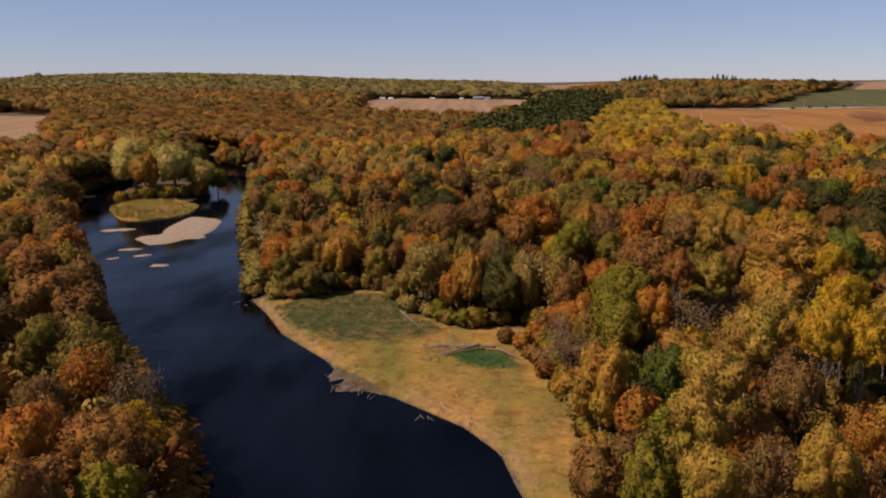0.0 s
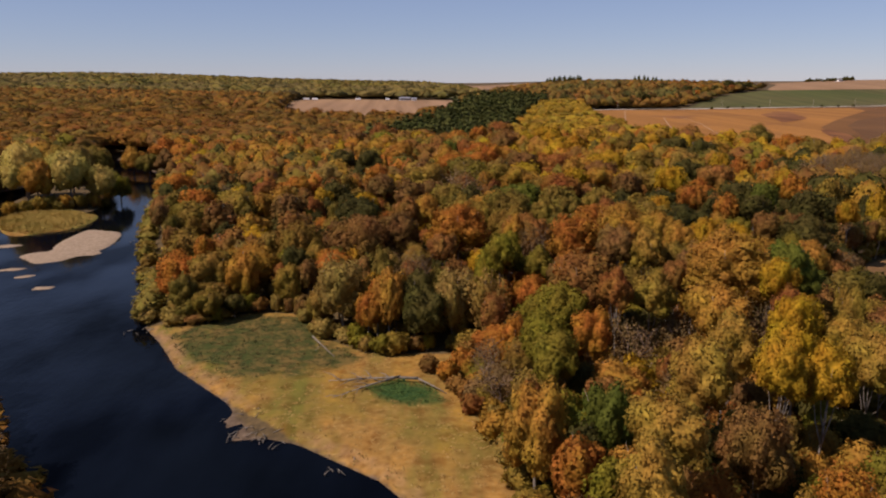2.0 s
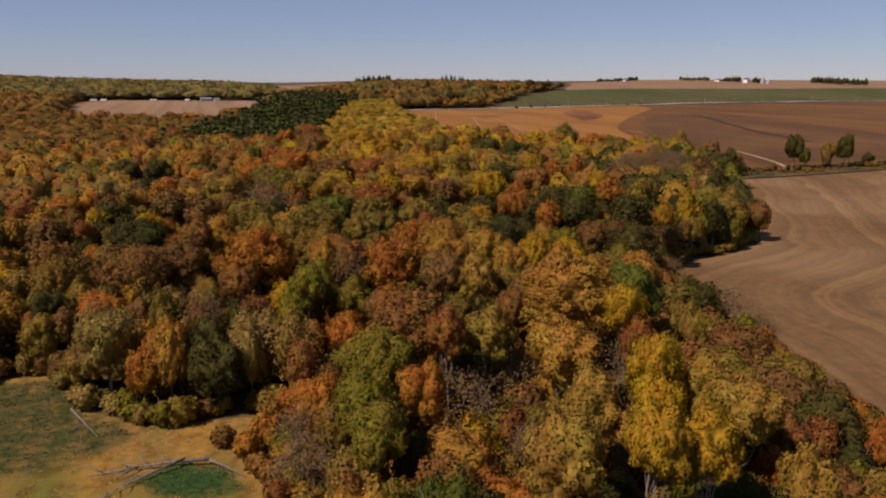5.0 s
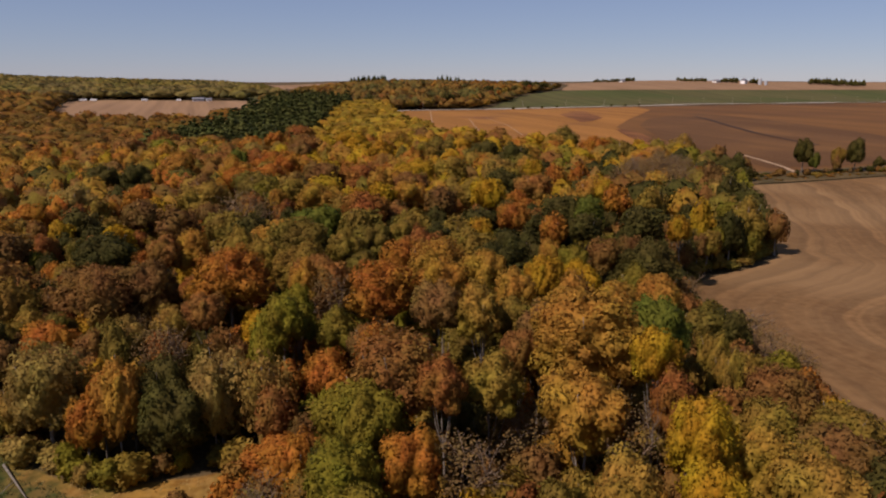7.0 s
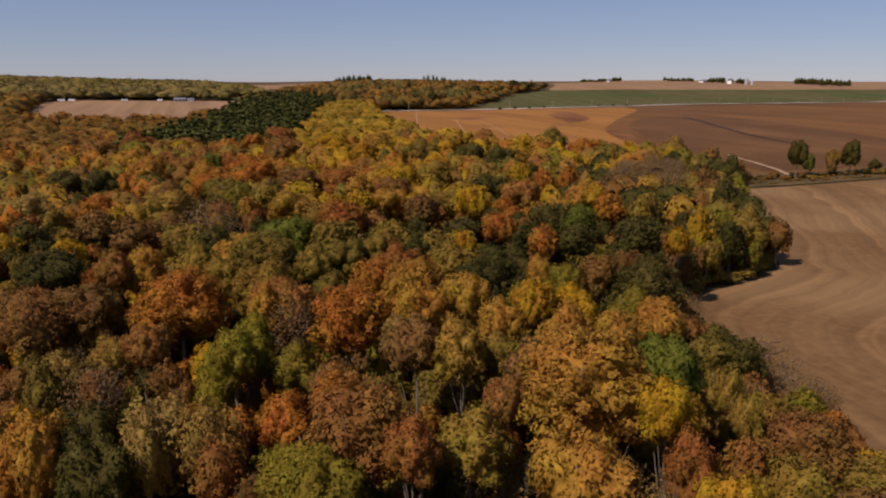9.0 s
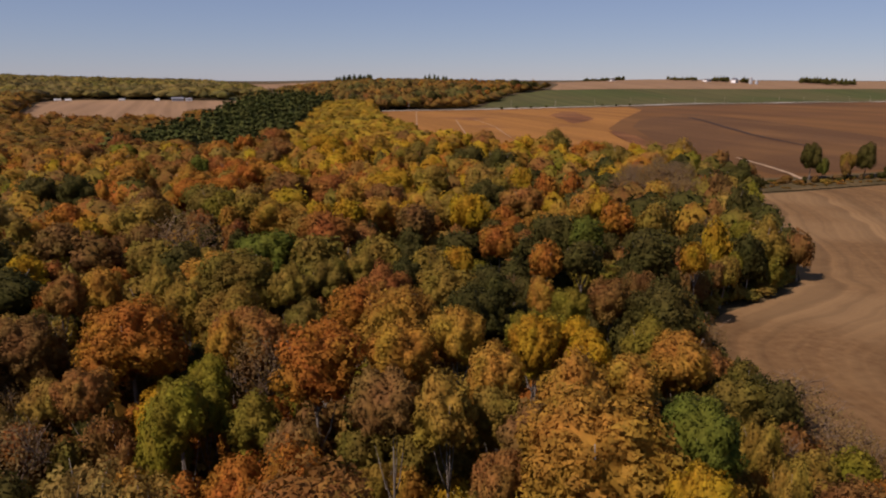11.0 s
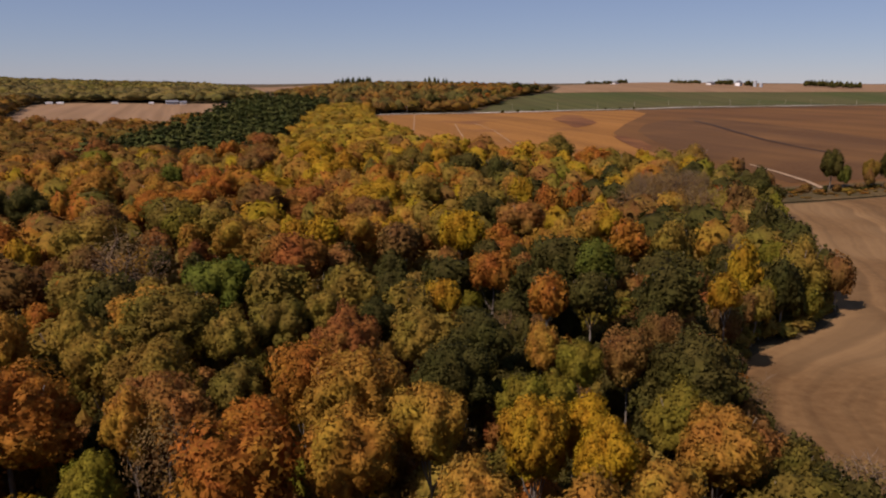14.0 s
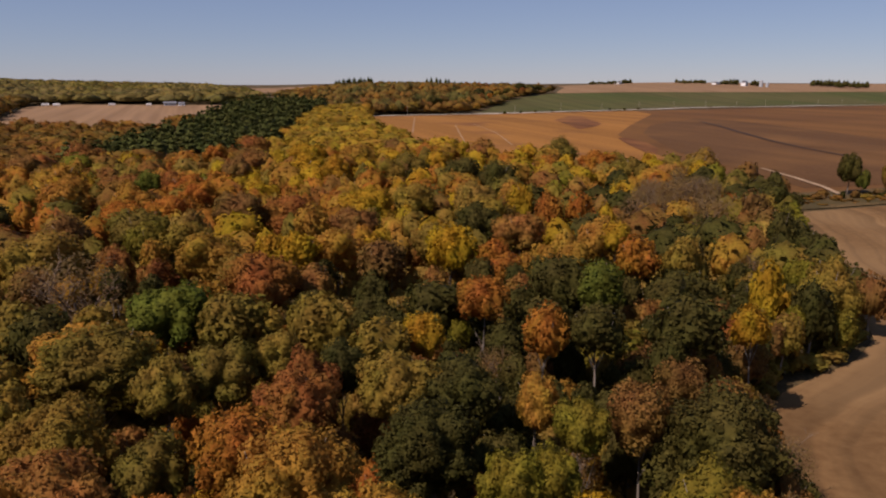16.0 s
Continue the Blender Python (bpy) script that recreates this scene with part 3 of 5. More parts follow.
def crown_form(seed, tall, radius, base, boughs, clumps, leaves, size, level, heart=0.9, deep=0.34, rough=0.13):
    """A broadleaf crown as one billowing mass, flatter below: boughs, clumps upon them, and leaf sprays all over."""
    rng = np.random.default_rng(seed)
    mid = base + (tall - base) * 0.40

    def fan(n, low):
        k = np.arange(n) + 0.5
        up = np.clip(1 - (1 - low) * k / n + rng.normal(size=n) * 0.5 / n ** 0.5 * 0.3, -0.98, 0.99)
        turn = k * 2.39996 + rng.uniform(-0.5, 0.5, n)
        ring = np.sqrt(1 - up * up)
        return np.stack([ring * np.cos(turn), ring * np.sin(turn), up], -1)

    big, small = fan(boughs, -0.7), fan(clumps, -0.8)
    big_rise, small_rise = rng.uniform(0.35, 1.15, boughs), rng.uniform(0.45, 1.2, clumps)
    wide, narrow = 2.05 / boughs ** 0.5, 2.25 / clumps ** 0.5

    def surface(d):
        """How far out the crown reaches along each direction, and the way it faces there."""
        def swell(centres, rise, span):
            gap = np.linalg.norm(d[:, None] - centres[None], axis=2)
            lift = np.sqrt(np.clip(1 - (gap / span) ** 2, 0, 1)) * rise[None]
            best = lift.argmax(1)
            return lift.max(1), (d - centres[best]) / span
        a, na = swell(big, big_rise, wide)
        c, nc = swell(small, small_rise, narrow)
        half = (tall - base) * np.where(d[:, 2] > 0, 0.60, 0.40)
        shell = (np.abs(np.hypot(d[:, 0], d[:, 1]) / radius) ** 2.4 + np.abs(d[:, 2] / half) ** 2.4) ** (-1 / 2.4)
        return shell * (1 - deep + deep * (0.60 * a + 0.40 * c)), unit(d * 0.75 + 0.8 * na + 0.7 * nc)

    hv, hf = ico(level)
    reach, face = surface(hv)
    V, F, N = [hv * (reach * heart)[:, None]], [hf], [face]
    d = unit(rng.normal(size=(int(leaves * 1.25), 3)))
    d = d[d[:, 2] > -0.72][:leaves]
    reach, face = surface(d)
    out = rng.uniform(heart * 0.99, 1.035, len(d)) if heart > 0.7 else rng.uniform(0.55, 1.06, len(d))
    p = d * (reach * out)[:, None]
    v, f = sprays(rng, p, face * 0.75 + np.array([0, 0, 0.22]) + rng.normal(size=p.shape) * 0.32, size * rng.uniform(0.6, 1.25, len(p)))
    V.append(v), F.append(f + len(hv))
    N.append(np.repeat(unit(face + rng.normal(size=p.shape) * rough), 3, 0))
    return np.concatenate(V) + np.array([0, 0, mid]), np.concatenate(F), np.concatenate(N)


def crown_mesh(name, *shape):
    v, f, n = crown_form(*shape)
    return mesh_from(name, v, f, [LEAF["olive"]], True, n)


def pine_crown(name, seed, tall, radius, base, whorls, per, size):
    rng = np.random.default_rng(seed)
    V, F, o = [], [], 0
    hv, hf = ico(1)
    v = hv * np.array([radius * 0.46, radius * 0.46, (tall - base) * 0.46]) + np.array([0, 0, (tall + base) / 2])
    V.append(v), F.append(hf + o)
    o += len(v)
    P, N = [], []
    for w in range(whorls):
        f = w / (whorls - 1)
        z = base + (tall - base) * f
        r = radius * (1 - f) ** 0.45 * rng.uniform(0.8, 1.1) + 0.25
        boughs = 6
        for b in range(boughs):
            a = 6.283 * b / boughs + rng.uniform(0, 1)
            s = rng.uniform(0.15, 1, per) ** 0.6 * r
            spread = rng.normal(size=per) * 0.22 * r
            P.append(np.stack([np.cos(a) * s - np.sin(a) * spread, np.sin(a) * s + np.cos(a) * spread, z - 0.28 * s + rng.normal(size=per) * 0.2], -1))
            N.append(np.tile([np.cos(a) * 0.5, np.sin(a) * 0.5, 0.9], (per, 1)))
    P, N = np.concatenate(P), np.concatenate(N)
    v, f = sprays(rng, P, N + rng.normal(size=P.shape) * 0.3, size * rng.uniform(0.7, 1.3, len(P)))
    V.append(v), F.append(f + o)
    out = unit(P * np.array([1, 1, 0]) / radius + np.array([0, 0, 0.5]) + rng.normal(size=P.shape) * 0.15)
    return mesh_from(name, np.concatenate(V), np.concatenate(F), [LEAF["pine"]], True, np.concatenate([hv, np.repeat(out, 3, 0)]))


def trunk_mesh(name, seed, tall, radius, base, limbs=7, mat=BARK, girth=0.30):
    rng = random.Random(seed)
    pts = [(0, 0, -0.4)]
    x = y = 0
    for k in range(1, 6):
        x, y = x + rng.uniform(-0.25, 0.25), y + rng.uniform(-0.25, 0.25)
        pts.append((x, y, tall * 0.8 * k / 5))
    pieces = [tube(pts, [girth * 1.35] + [girth * (1 - 0.85 * k / 5) for k in range(1, 6)], 6)]
    for k in range(limbs):
        f = rng.uniform(0.46, 0.74)
        p0 = Vector(pts[0]).lerp(Vector(pts[-1]), f)
        a, r = k * 2.4 + rng.uniform(-0.3, 0.3), radius * rng.uniform(0.35, 0.62)
        p2 = Vector((math.cos(a) * r, math.sin(a) * r, min(p0.z + rng.uniform(0.2, 0.42) * tall, tall * 0.9)))
        p1 = p0.lerp(p2, 0.45) + Vector((0, 0, -0.05 * tall))
        pieces.append(tube([p0, p1, p2], [girth * 0.48, girth * 0.3, girth * 0.08], 4))
    v, f = join(pieces)
    return mesh_from(name, v, f, [mat], True)


def bare_mesh(name, seed, tall, radius, order=3):
    """Leafless boughs that fork to fine twigs."""
    rng = random.Random(seed)
    pieces = []

    def grow(p, d, length, girth, level):
        mid = p + d * length * 0.5 + Vector((rng.uniform(-1, 1), rng.uniform(-1, 1), 0)) * length * 0.05
        end = p + d * length
        pieces.append(tube([p, mid, end], [girth, girth * 0.75, girth * 0.45], 5 if level == 0 else 3, False))
        if level == order:
            return
        for k in range((6, 5, 5, 4)[level]):
            f = rng.uniform(0.4, 1.0) if level else rng.uniform(0.35, 1.0)
            a = k * 2.4 + rng.uniform(-0.5, 0.5)
            side = Vector((math.cos(a), math.sin(a), rng.uniform(-0.1, 0.5)))
            nd = (d * rng.uniform(0.55, 0.9) + side * rng.uniform(0.5, 0.95)).normalized()
            grow(p.lerp(end, f), nd, length * rng.uniform(0.45, 0.65), girth * 0.5, level + 1)

    grow(Vector((0, 0, -0.3)), Vector((0.02, 0.03, 1)).normalized(), tall * 0.52, 0.36, 0)
    v, f = join(pieces)
    v = np.array(v)
    span = np.abs(v[:, :2]).max()
    v[:, :2] *= radius / span
    v[:, 2] *= tall / v[:, 2].max()
    return mesh_from(name, v, f, [BARE_WOOD], True)


def bare_leaves(name, seed, tall, radius, count, size):
    """The thin last leaves among bare twigs."""
    rng = np.random.default_rng(seed)
    d = unit(rng.normal(size=(count, 3)) + np.array([0, 0, 0.4]))
    p = d * np.array([radius, radius, tall * 0.33]) * rng.uniform(0.5, 1.0, (count, 1)) + np.array([0, 0, tall * 0.64])
    v, f = sprays(rng, p, d + rng.normal(size=p.shape) * 0.5, size)
    return mesh_from(name, v, f, [LEAF["twig"]])


H0, R0 = 18.0, 5.0
D0 = 9.0                                            # depth of a crown
NEAR_CROWNS = [crown_mesh("crown", 10 + k, D0, R0, 0.0, n, c, 3000, 0.265, 3, 0.92, deep)
               for k, (n, c, deep) in enumerate([(9, 60, 0.50), (12, 54, 0.54), (8, 66, 0.48), (14, 58, 0.56), (10, 74, 0.52)])]
HIGH_CROWNS = [crown_mesh("crown", 15 + k, D0, R0, 0.0, n, c, 3100, 0.265, 2, h, 0.46) for k, (n, c, h) in enumerate([(10, 56, 0.84), (8, 50, 0.8), (12, 60, 0.62)])]
BIG_CROWNS = [crown_mesh("crown", 20 + k, D0, R0, 0.0, n, c, 9000, 0.19, 3, 0.88, 0.50) for k, (n, c) in enumerate([(16, 120), (20, 110), (13, 130)])]
MID_CROWNS = [crown_mesh("crown", 30 + k, D0, R0, 0.0, n, c, 1000, 0.44, 2, 0.91, deep)
              for k, (n, c, deep) in enumerate([(9, 44, 0.46), (11, 38, 0.50), (8, 48, 0.44), (13, 40, 0.52), (10, 46, 0.48)])]
SHRUB_CROWNS = [crown_mesh("foliage", 50 + k, 4.2, 2.6, 0.0, 7, 22, 430, 0.34, 2, 0.85, 0.5) for k in range(3)]
TRUNKS = [trunk_mesh("trunk", 70 + k, H0, R0, 4.0, 4) for k in range(4)]
SHRUB_STEMS = [trunk_mesh("stem", 80 + k, 3.2, 1.8, 0.4, 6, BARK, 0.09) for k in range(2)]
PINES = [pine_crown("crown", 90 + k, 17.0, 3.6, 1.0, 9, 9, 0.74) for k in range(3)]
PINE_TRUNK = trunk_mesh("trunk", 95, 17.0, 1.5, 2.0, 3)
BARES = [bare_mesh("branchwork", 100 + k, H0, R0) for k in range(3)]
BARE_LEAVES = [bare_leaves("remaining_leaves", 110 + k, H0, R0, n, 0.2) for k, n in enumerate((1300, 1900, 1000))]

KINDS = {
    "olive": ("ash_tree", "olive green tree beginning to turn yellow in the woods", "olive turning trees"),
    "lime": ("boxelder_tree", "yellow-green leafy tree standing among autumn woods", "yellow-green trees"),
    "straw": ("walnut_tree", "straw-gold tree with a dense billowing crown", "straw-gold trees"),
    "green": ("linden_tree", "mid-green broad-crowned tree still in full leaf", "mid-green trees"),
    "dark": ("elm_tree", "dark green broad-crowned tree still in full leaf", "dark green trees"),
    "gold": ("hickory_tree", "tan-gold hickory tree with a dense rounded crown", "tan-gold hickories"),
    "russet": ("red_oak_tree", "russet red-brown autumn oak among the woods", "russet trees"),
    "yellow": ("maple_tree", "bright yellow maple tree in full autumn colour", "bright yellow maples"),
    "orange": ("sugar_maple_tree", "orange maple tree in full autumn colour", "orange maples"),
    "brown": ("oak_tree", "dull brown autumn oak with drying leaves", "brown oaks"),
    "pale": ("cottonwood_tree", "pale straw-yellow cottonwood tree beside the meadow", "pale cottonwoods"),
    "willow": ("willow_tree", "pale olive-gold willow on the river island", "island willows"),
    "pine": ("pine_tree", "dark green pine tree in a dense stand", "pines"),
    "bare": ("bare_tree", "nearly bare grey-brown tree with thin twigs", "bare trees"),
    "shrub": ("shrub", "low bushy shrub at the edge of the woods", "edge shrubs"),
}
dice = random.Random(7)
PLACED = []


def dressed(name, me, parent, mat):
    ob = new(name, me)
    ob.parent = parent
    if mat:
        ob.material_slots[0].link = "OBJECT"
        ob.material_slots[0].material = mat
    return ob


def plant(kind, x, y, r, tall, near, leafy_low=False):
    """One tree of the kind: an empty at the foot with trunk and crown."""
    name, label, group = KINDS[kind]
    tree = new(name)
    tree.matrix_basis = pose(x, y, height(x, y) - 0.1, dice.uniform(-3, 3), dice.uniform(-3, 3), dice.uniform(0, 360))
    wide, deep = r / R0 * dice.uniform(0.92, 1.12), r / R0 * dice.uniform(0.92, 1.12)
    if kind == "pine":
        for ob in (dressed("trunk", PINE_TRUNK, tree, None), dressed("crown", dice.choice(PINES), tree, None)):
            ob.scale = (r / 3.6, r / 3.6, tall / 17)
    elif kind == "bare":
        k = dice.randrange(3)
        for ob in (dressed("branchwork", BARES[k], tree, None), dressed("remaining_leaves", BARE_LEAVES[k], tree, None)):
            ob.scale = (wide, deep, tall / H0)
    else:
        dressed("trunk", dice.choice(TRUNKS), tree, None).scale = (wide, deep, tall / H0)
        depth = 0.82 * tall if leafy_low else min((r + 4.7) * dice.uniform(0.9, 1.12), 0.88 * tall)
        forms = MID_CROWNS
        if near:
            forms = BIG_CROWNS if r > 6.0 else HIGH_CROWNS if kind in ("orange", "brown", "pale") and tall > 14 and dice.random() < 0.6 else NEAR_CROWNS
        elif r > 6.8:
            forms = NEAR_CROWNS
        crown = dressed("crown", dice.choice(forms), tree, LEAF[kind])
        crown.location, crown.scale = (0, 0, tall - depth), (wide, deep, depth / D0)
    PLACED.append((x, y, r))
    return tagged(tree, label, "tree", group)


def shrub(x, y, r, tall, colour):
    name, label, group = KINDS["shrub"]
    bush = new(name)
    bush.matrix_basis = pose(x, y, height(x, y) - 0.05, 0, 0, dice.uniform(0, 360)) @ Matrix.Diagonal((r / 2.6, r / 2.6, tall / 4.2, 1))
    dressed("stem", dice.choice(SHRUB_STEMS), bush, None)
    dressed("foliage", dice.choice(SHRUB_CROWNS), bush, LEAF[colour])
    return tagged(bush, label, "shrub", group)


# trees told apart one by one: x, y, crown radius, height
NEARER_OLIVE = [(71, 103, 3.2, 19), (48, 126, 4.1, 21), (84, 132, 2.9, 16), (59, 144, 3.2, 22), (91, 144, 3.5, 14), (5, 169, 3.9, 16), (-33, 177, 6.2, 8), (46, 184, 3.6, 21), (36, 195, 6.2, 21), (71, 198, 5.4, 21), (-16, 200, 6.3, 16), (29, 202, 4.6, 21), (46, 204, 4.3, 21), (52, 207, 4.8, 21), (59, 210, 3.8, 21), (25, 212, 3.9, 21), (74, 212, 5.4, 21), (38, 214, 8.4, 22), (67, 226, 6.4, 21), (167, 228, 7.4, 19), (55, 231, 6.8, 21), (24, 236, 5.2, 21), (150, 251, 6.2, 21), (19, 291, 9.9, 21)]
MIDDLE_OLIVE = [(37, 319, 8.7, 21), (135, 341, 7.6, 21), (117, 344, 8.3, 21), (226, 395, 8.9, 21), (267, 400, 11.0, 21), (127, 412, 9.0, 21), (227, 461, 11.5, 21)]
NEARER_BARE = [(59, 115, 3.5, 20), (41, 119, 6.2, 16), (23, 120, 4.9, 9), (52, 127, 4.7, 15), (106, 143, 4.3, 10), (108, 157, 7.2, 11), (11, 164, 4.6, 17), (38, 175, 4.2, 20), (114, 182, 4.0, 11), (30, 257, 9.3, 23), (194, 289, 4.7, 15), (192, 297, 7.3, 21), (174, 306, 6.6, 21), (203, 327, 9.2, 21)]
NEARER_DARK = [(13, 149, 5.1, 13), (11, 154, 4.9, 15), (100, 178, 7.7, 21), (71, 184, 6.3, 21), (79, 195, 4.7, 21), (112, 201, 3.7, 18), (116, 204, 5.7, 23), (66, 204, 3.3, 21), (104, 208, 4.9, 21), (156, 221, 5.3, 17), (29, 232, 5.6, 21), (113, 239, 6.5, 21), (196, 274, 4.7, 21), (120, 298, 6.9, 21), (-3, 347, 7.6, 21), (-16, 358, 7.8, 21), (165, 391, 8.3, 21), (156, 410, 9.2, 21)]
NEARER_GREEN = [(32, 96, 3.9, 16), (71, 128, 3.9, 25), (79, 138, 3.8, 20), (116, 230, 5.4, 21), (45, 240, 7.6, 21), (36, 402, 5.4, 21)]
NEARER_GOLD = [(24, 96, 4.5, 16), (55, 119, 5.2, 22), (61, 130, 7.8, 27), (67, 142, 5.3, 25), (60, 148, 3.2, 25), (77, 148, 3.8, 22), (6, 152, 3.8, 17), (92, 161, 5.0, 19), (53, 162, 4.5, 24), (93, 164, 3.2, 18), (96, 166, 3.2, 17), (57, 174, 6.3, 25), (35, 179, 3.2, 21), (-26, 186, 7.2, 14), (86, 191, 3.2, 19), (16, 214, 4.6, 21), (36, 221, 8.9, 21), (140, 270, 6.7, 21), (79, 277, 7.2, 21), (52, 281, 7.4, 21), (79, 311, 5.8, 21), (32, 367, 8.7, 21), (10, 393, 10.1, 21), (2, 438, 10.7, 21)]
MIDDLE_GOLD = [(128, 480, 10.8, 21)]
NEARER_BROWN = [(41, 64, 3.2, 17), (34, 65, 3.3, 18), (42, 79, 3.7, 20), (43, 82, 4.4, 18), (67, 88, 3.3, 12), (75, 93, 2.9, 12), (77, 107, 3.3, 13), (38, 131, 5.9, 24), (54, 132, 3.2, 22), (58, 136, 3.2, 24), (48, 145, 3.8, 25), (39, 151, 3.2, 18), (20, 167, 3.6, 15), (102, 168, 5.5, 13), (18, 170, 3.4, 19), (107, 174, 3.1, 12), (39, 180, 5.0, 21), (94, 181, 4.1, 21), (37, 184, 4.9, 21), (1, 186, 5.8, 20), (105, 190, 3.7, 19), (8, 190, 6.1, 20), (10, 211, 4.4, 21), (179, 229, 4.5, 15)]
MIDDLE_BROWN = [(12, 246, 5.9, 21), (3, 259, 5.6, 21), (86, 262, 6.2, 21), (125, 284, 7.0, 21), (211, 301, 5.7, 21), (63, 337, 8.0, 21), (69, 441, 7.7, 21), (-16, 473, 10.9, 21), (78, 492, 11.0, 21)]
NEARER_RUSSET = [(65, 116, 3.2, 21), (42, 125, 3.2, 22), (100, 140, 5.6, 8), (58, 191, 4.9, 23), (61, 201, 4.7, 21), (61, 254, 8.1, 22), (45, 402, 8.0, 21), (0, 529, 11.5, 21), (85, 565, 11.5, 21)]
NEARER_ORANGE = [(46, 72, 3.2, 18), (36, 117, 3.4, 18), (26, 130, 3.4, 13), (37, 138, 3.2, 23), (26, 138, 5.7, 9), (44, 163, 5.9, 24), (46, 172, 3.8, 22), (53, 183, 4.9, 23), (22, 184, 8.4, 23), (96, 210, 3.8, 21), (94, 228, 5.1, 21), (137, 249, 5.3, 21), (1, 286, 5.8, 21), (148, 312, 6.2, 21), (159, 313, 6.0, 21), (32, 337, 7.6, 21), (52, 366, 7.1, 21), (50, 395, 9.5, 21), (226, 420, 9.5, 21), (62, 501, 7.3, 21)]
NEARER_STRAW = [(26, 59, 3.2, 20), (37, 63, 3.3, 20), (29, 69, 3.9, 22), (31, 76, 3.8, 23), (40, 90, 4.6, 23), (68, 91, 3.4, 16), (66, 98, 3.9, 21), (47, 99, 3.9, 23), (65, 102, 3.5, 21), (53, 142, 3.6, 25), (62, 163, 4.1, 25)]
NEARER_YELLOW = [(53, 87, 3.3, 23), (48, 88, 3.4, 24), (53, 96, 3.2, 23), (57, 101, 3.2, 24), (59, 104, 3.2, 23), (61, 107, 3.2, 23), (65, 120, 3.5, 25), (74, 155, 3.4, 23), (70, 159, 3.7, 24), (76, 160, 3.2, 22), (70, 161, 3.2, 23), (128, 204, 3.2, 20), (80, 216, 3.2, 20), (151, 227, 4.3, 20), (100, 264, 6.4, 23), (141, 265, 4.4, 21), (70, 274, 5.4, 21), (150, 339, 5.0, 21), (99, 340, 11.3, 21), (106, 424, 8.6, 21), (106, 499, 11.5, 21)]
NEARER_LIME = [(24, 72, 3.5, 14), (28, 109, 3.7, 18), (29, 117, 4.1, 18), (33, 126, 4.3, 20), (34, 130, 5.4, 19), (36, 159, 4.1, 18), (29, 159, 3.6, 21), (26, 162, 3.2, 17), (31, 164, 3.2, 18), (93, 168, 5.1, 18), (32, 170, 3.2, 19), (76, 174, 3.2, 19), (80, 174, 3.2, 19), (87, 181, 3.2, 20)]
NEARER_PALE = [(25, 149, 4.7, 17), (18, 150, 2.9, 16), (-3, 159, 5.8, 17), (48, 311, 5.5, 21)]
ORANGE = [(152, 314, 6.9, 21), (49, 408, 10.0, 20), (43, 346, 8.0, 20), (0, 261, 6.7, 19), (-40, 182, 6.2, 13), (-42, 73, 3.7, 17), (-45, 93, 3.6, 16), (-122, 219, 9.1, 18), (-49, 194, 6.1, 14), (-119, 445, 10.0, 19), (-73, 297, 7.4, 17), (-27, 284, 6.9, 18)]
YELLOW = [(153, 337, 5.3, 20), (102, 326, 9.8, 20), (80, 313, 7.5, 20), (99, 447, 10.0, 21), (17, 395, 10.0, 20), (111, 418, 10.0, 20)]
TAN_GOLD = [(-23, 177, 7.7, 13), (-16, 165, 4.3, 13), (-2, 143, 3.7, 9)]
RUSSET = [(77, 339, 8.4, 20), (-11, 227, 6.9, 18), (-212, 569, 10.0, 19)]
OLIVE = [(48, 301, 5.8, 20), (133, 326, 10.0, 20), (226, 437, 7.0, 14), (272, 395, 10.0, 20), (141, 437, 10.0, 20), (122, 344, 8.9, 20)]
OLIVE_MORE = [(-30, 160, 6.7, 9), (-42, 254, 7.0, 17), (-14, 193, 5.1, 13), (-6, 156, 4.1, 12), (-56, 103, 4.1, 17), (-39, 168, 5.0, 11), (-52, 239, 7.0, 16), (-41, 246, 6.0, 17), (-161, 365, 9.6, 18), (-94, 348, 8.1, 17), (-47, 333, 8.8, 18), (-33, 180, 5.0, 14)]
LIME = [(39, 303, 5.9, 20)]
DARK_GREEN = [(196, 262, 6.5, 16), (204, 276, 6.0, 15), (243, 329, 9.3, 18), (-1, 356, 9.1, 20), (-4, 233, 7.1, 18), (-23, 152, 5.1, 6)]
BARE = [(-38, 90, 3.7, 15)]
BROWN = [(90, 311, 7.0, 20), (78, 477, 10.0, 21), (27, 411, 10.0, 20), (19, 324, 9.0, 19), (0, 201, 9.6, 18), (-24, 205, 8.0, 16), (-19, 213, 5.7, 17), (-33, 73, 5.5, 16), (-36, 63, 3.6, 16), (-72, 131, 6.3, 17)]
BROWN_MORE = [(-64, 127, 4.9, 15), (-66, 264, 7.4, 15), (-217, 422, 10.0, 19), (-177, 529, 10.0, 19), (-64, 318, 8.5, 17), (-152, 278, 10.0, 18), (-134, 272, 9.1, 17), (-85, 150, 5.9, 17)]
PALE = [(-20, 307, 7.4, 19), (-2, 161, 5.7, 15)]
MEADOW_ROW = [("pale", -5, 156, 4.0, 16), ("orange", 3, 154, 4.2, 15), ("gold", 11, 151, 3.6, 12), ("lime", 6, 149, 2.6, 8), ("pale", 19, 154, 5.0, 16), ("olive", 26, 150, 3.8, 14),
              ("gold", -26, 178, 4.5, 14), ("olive", -16, 177, 3.5, 11), ("olive", -32, 168, 3.4, 8), ("dark", -27, 171, 2.8, 6), ("olive", -38, 172, 3.6, 10), ("olive", -8, 163, 3.2, 10),
              ("lime", 22, 97, 4.2, 15), ("gold", 25, 108, 4.4, 15), ("brown", 24, 122, 3.5, 10), ("bare", 22, 127, 3.5, 10), ("lime", 27, 117, 3.2, 14)]


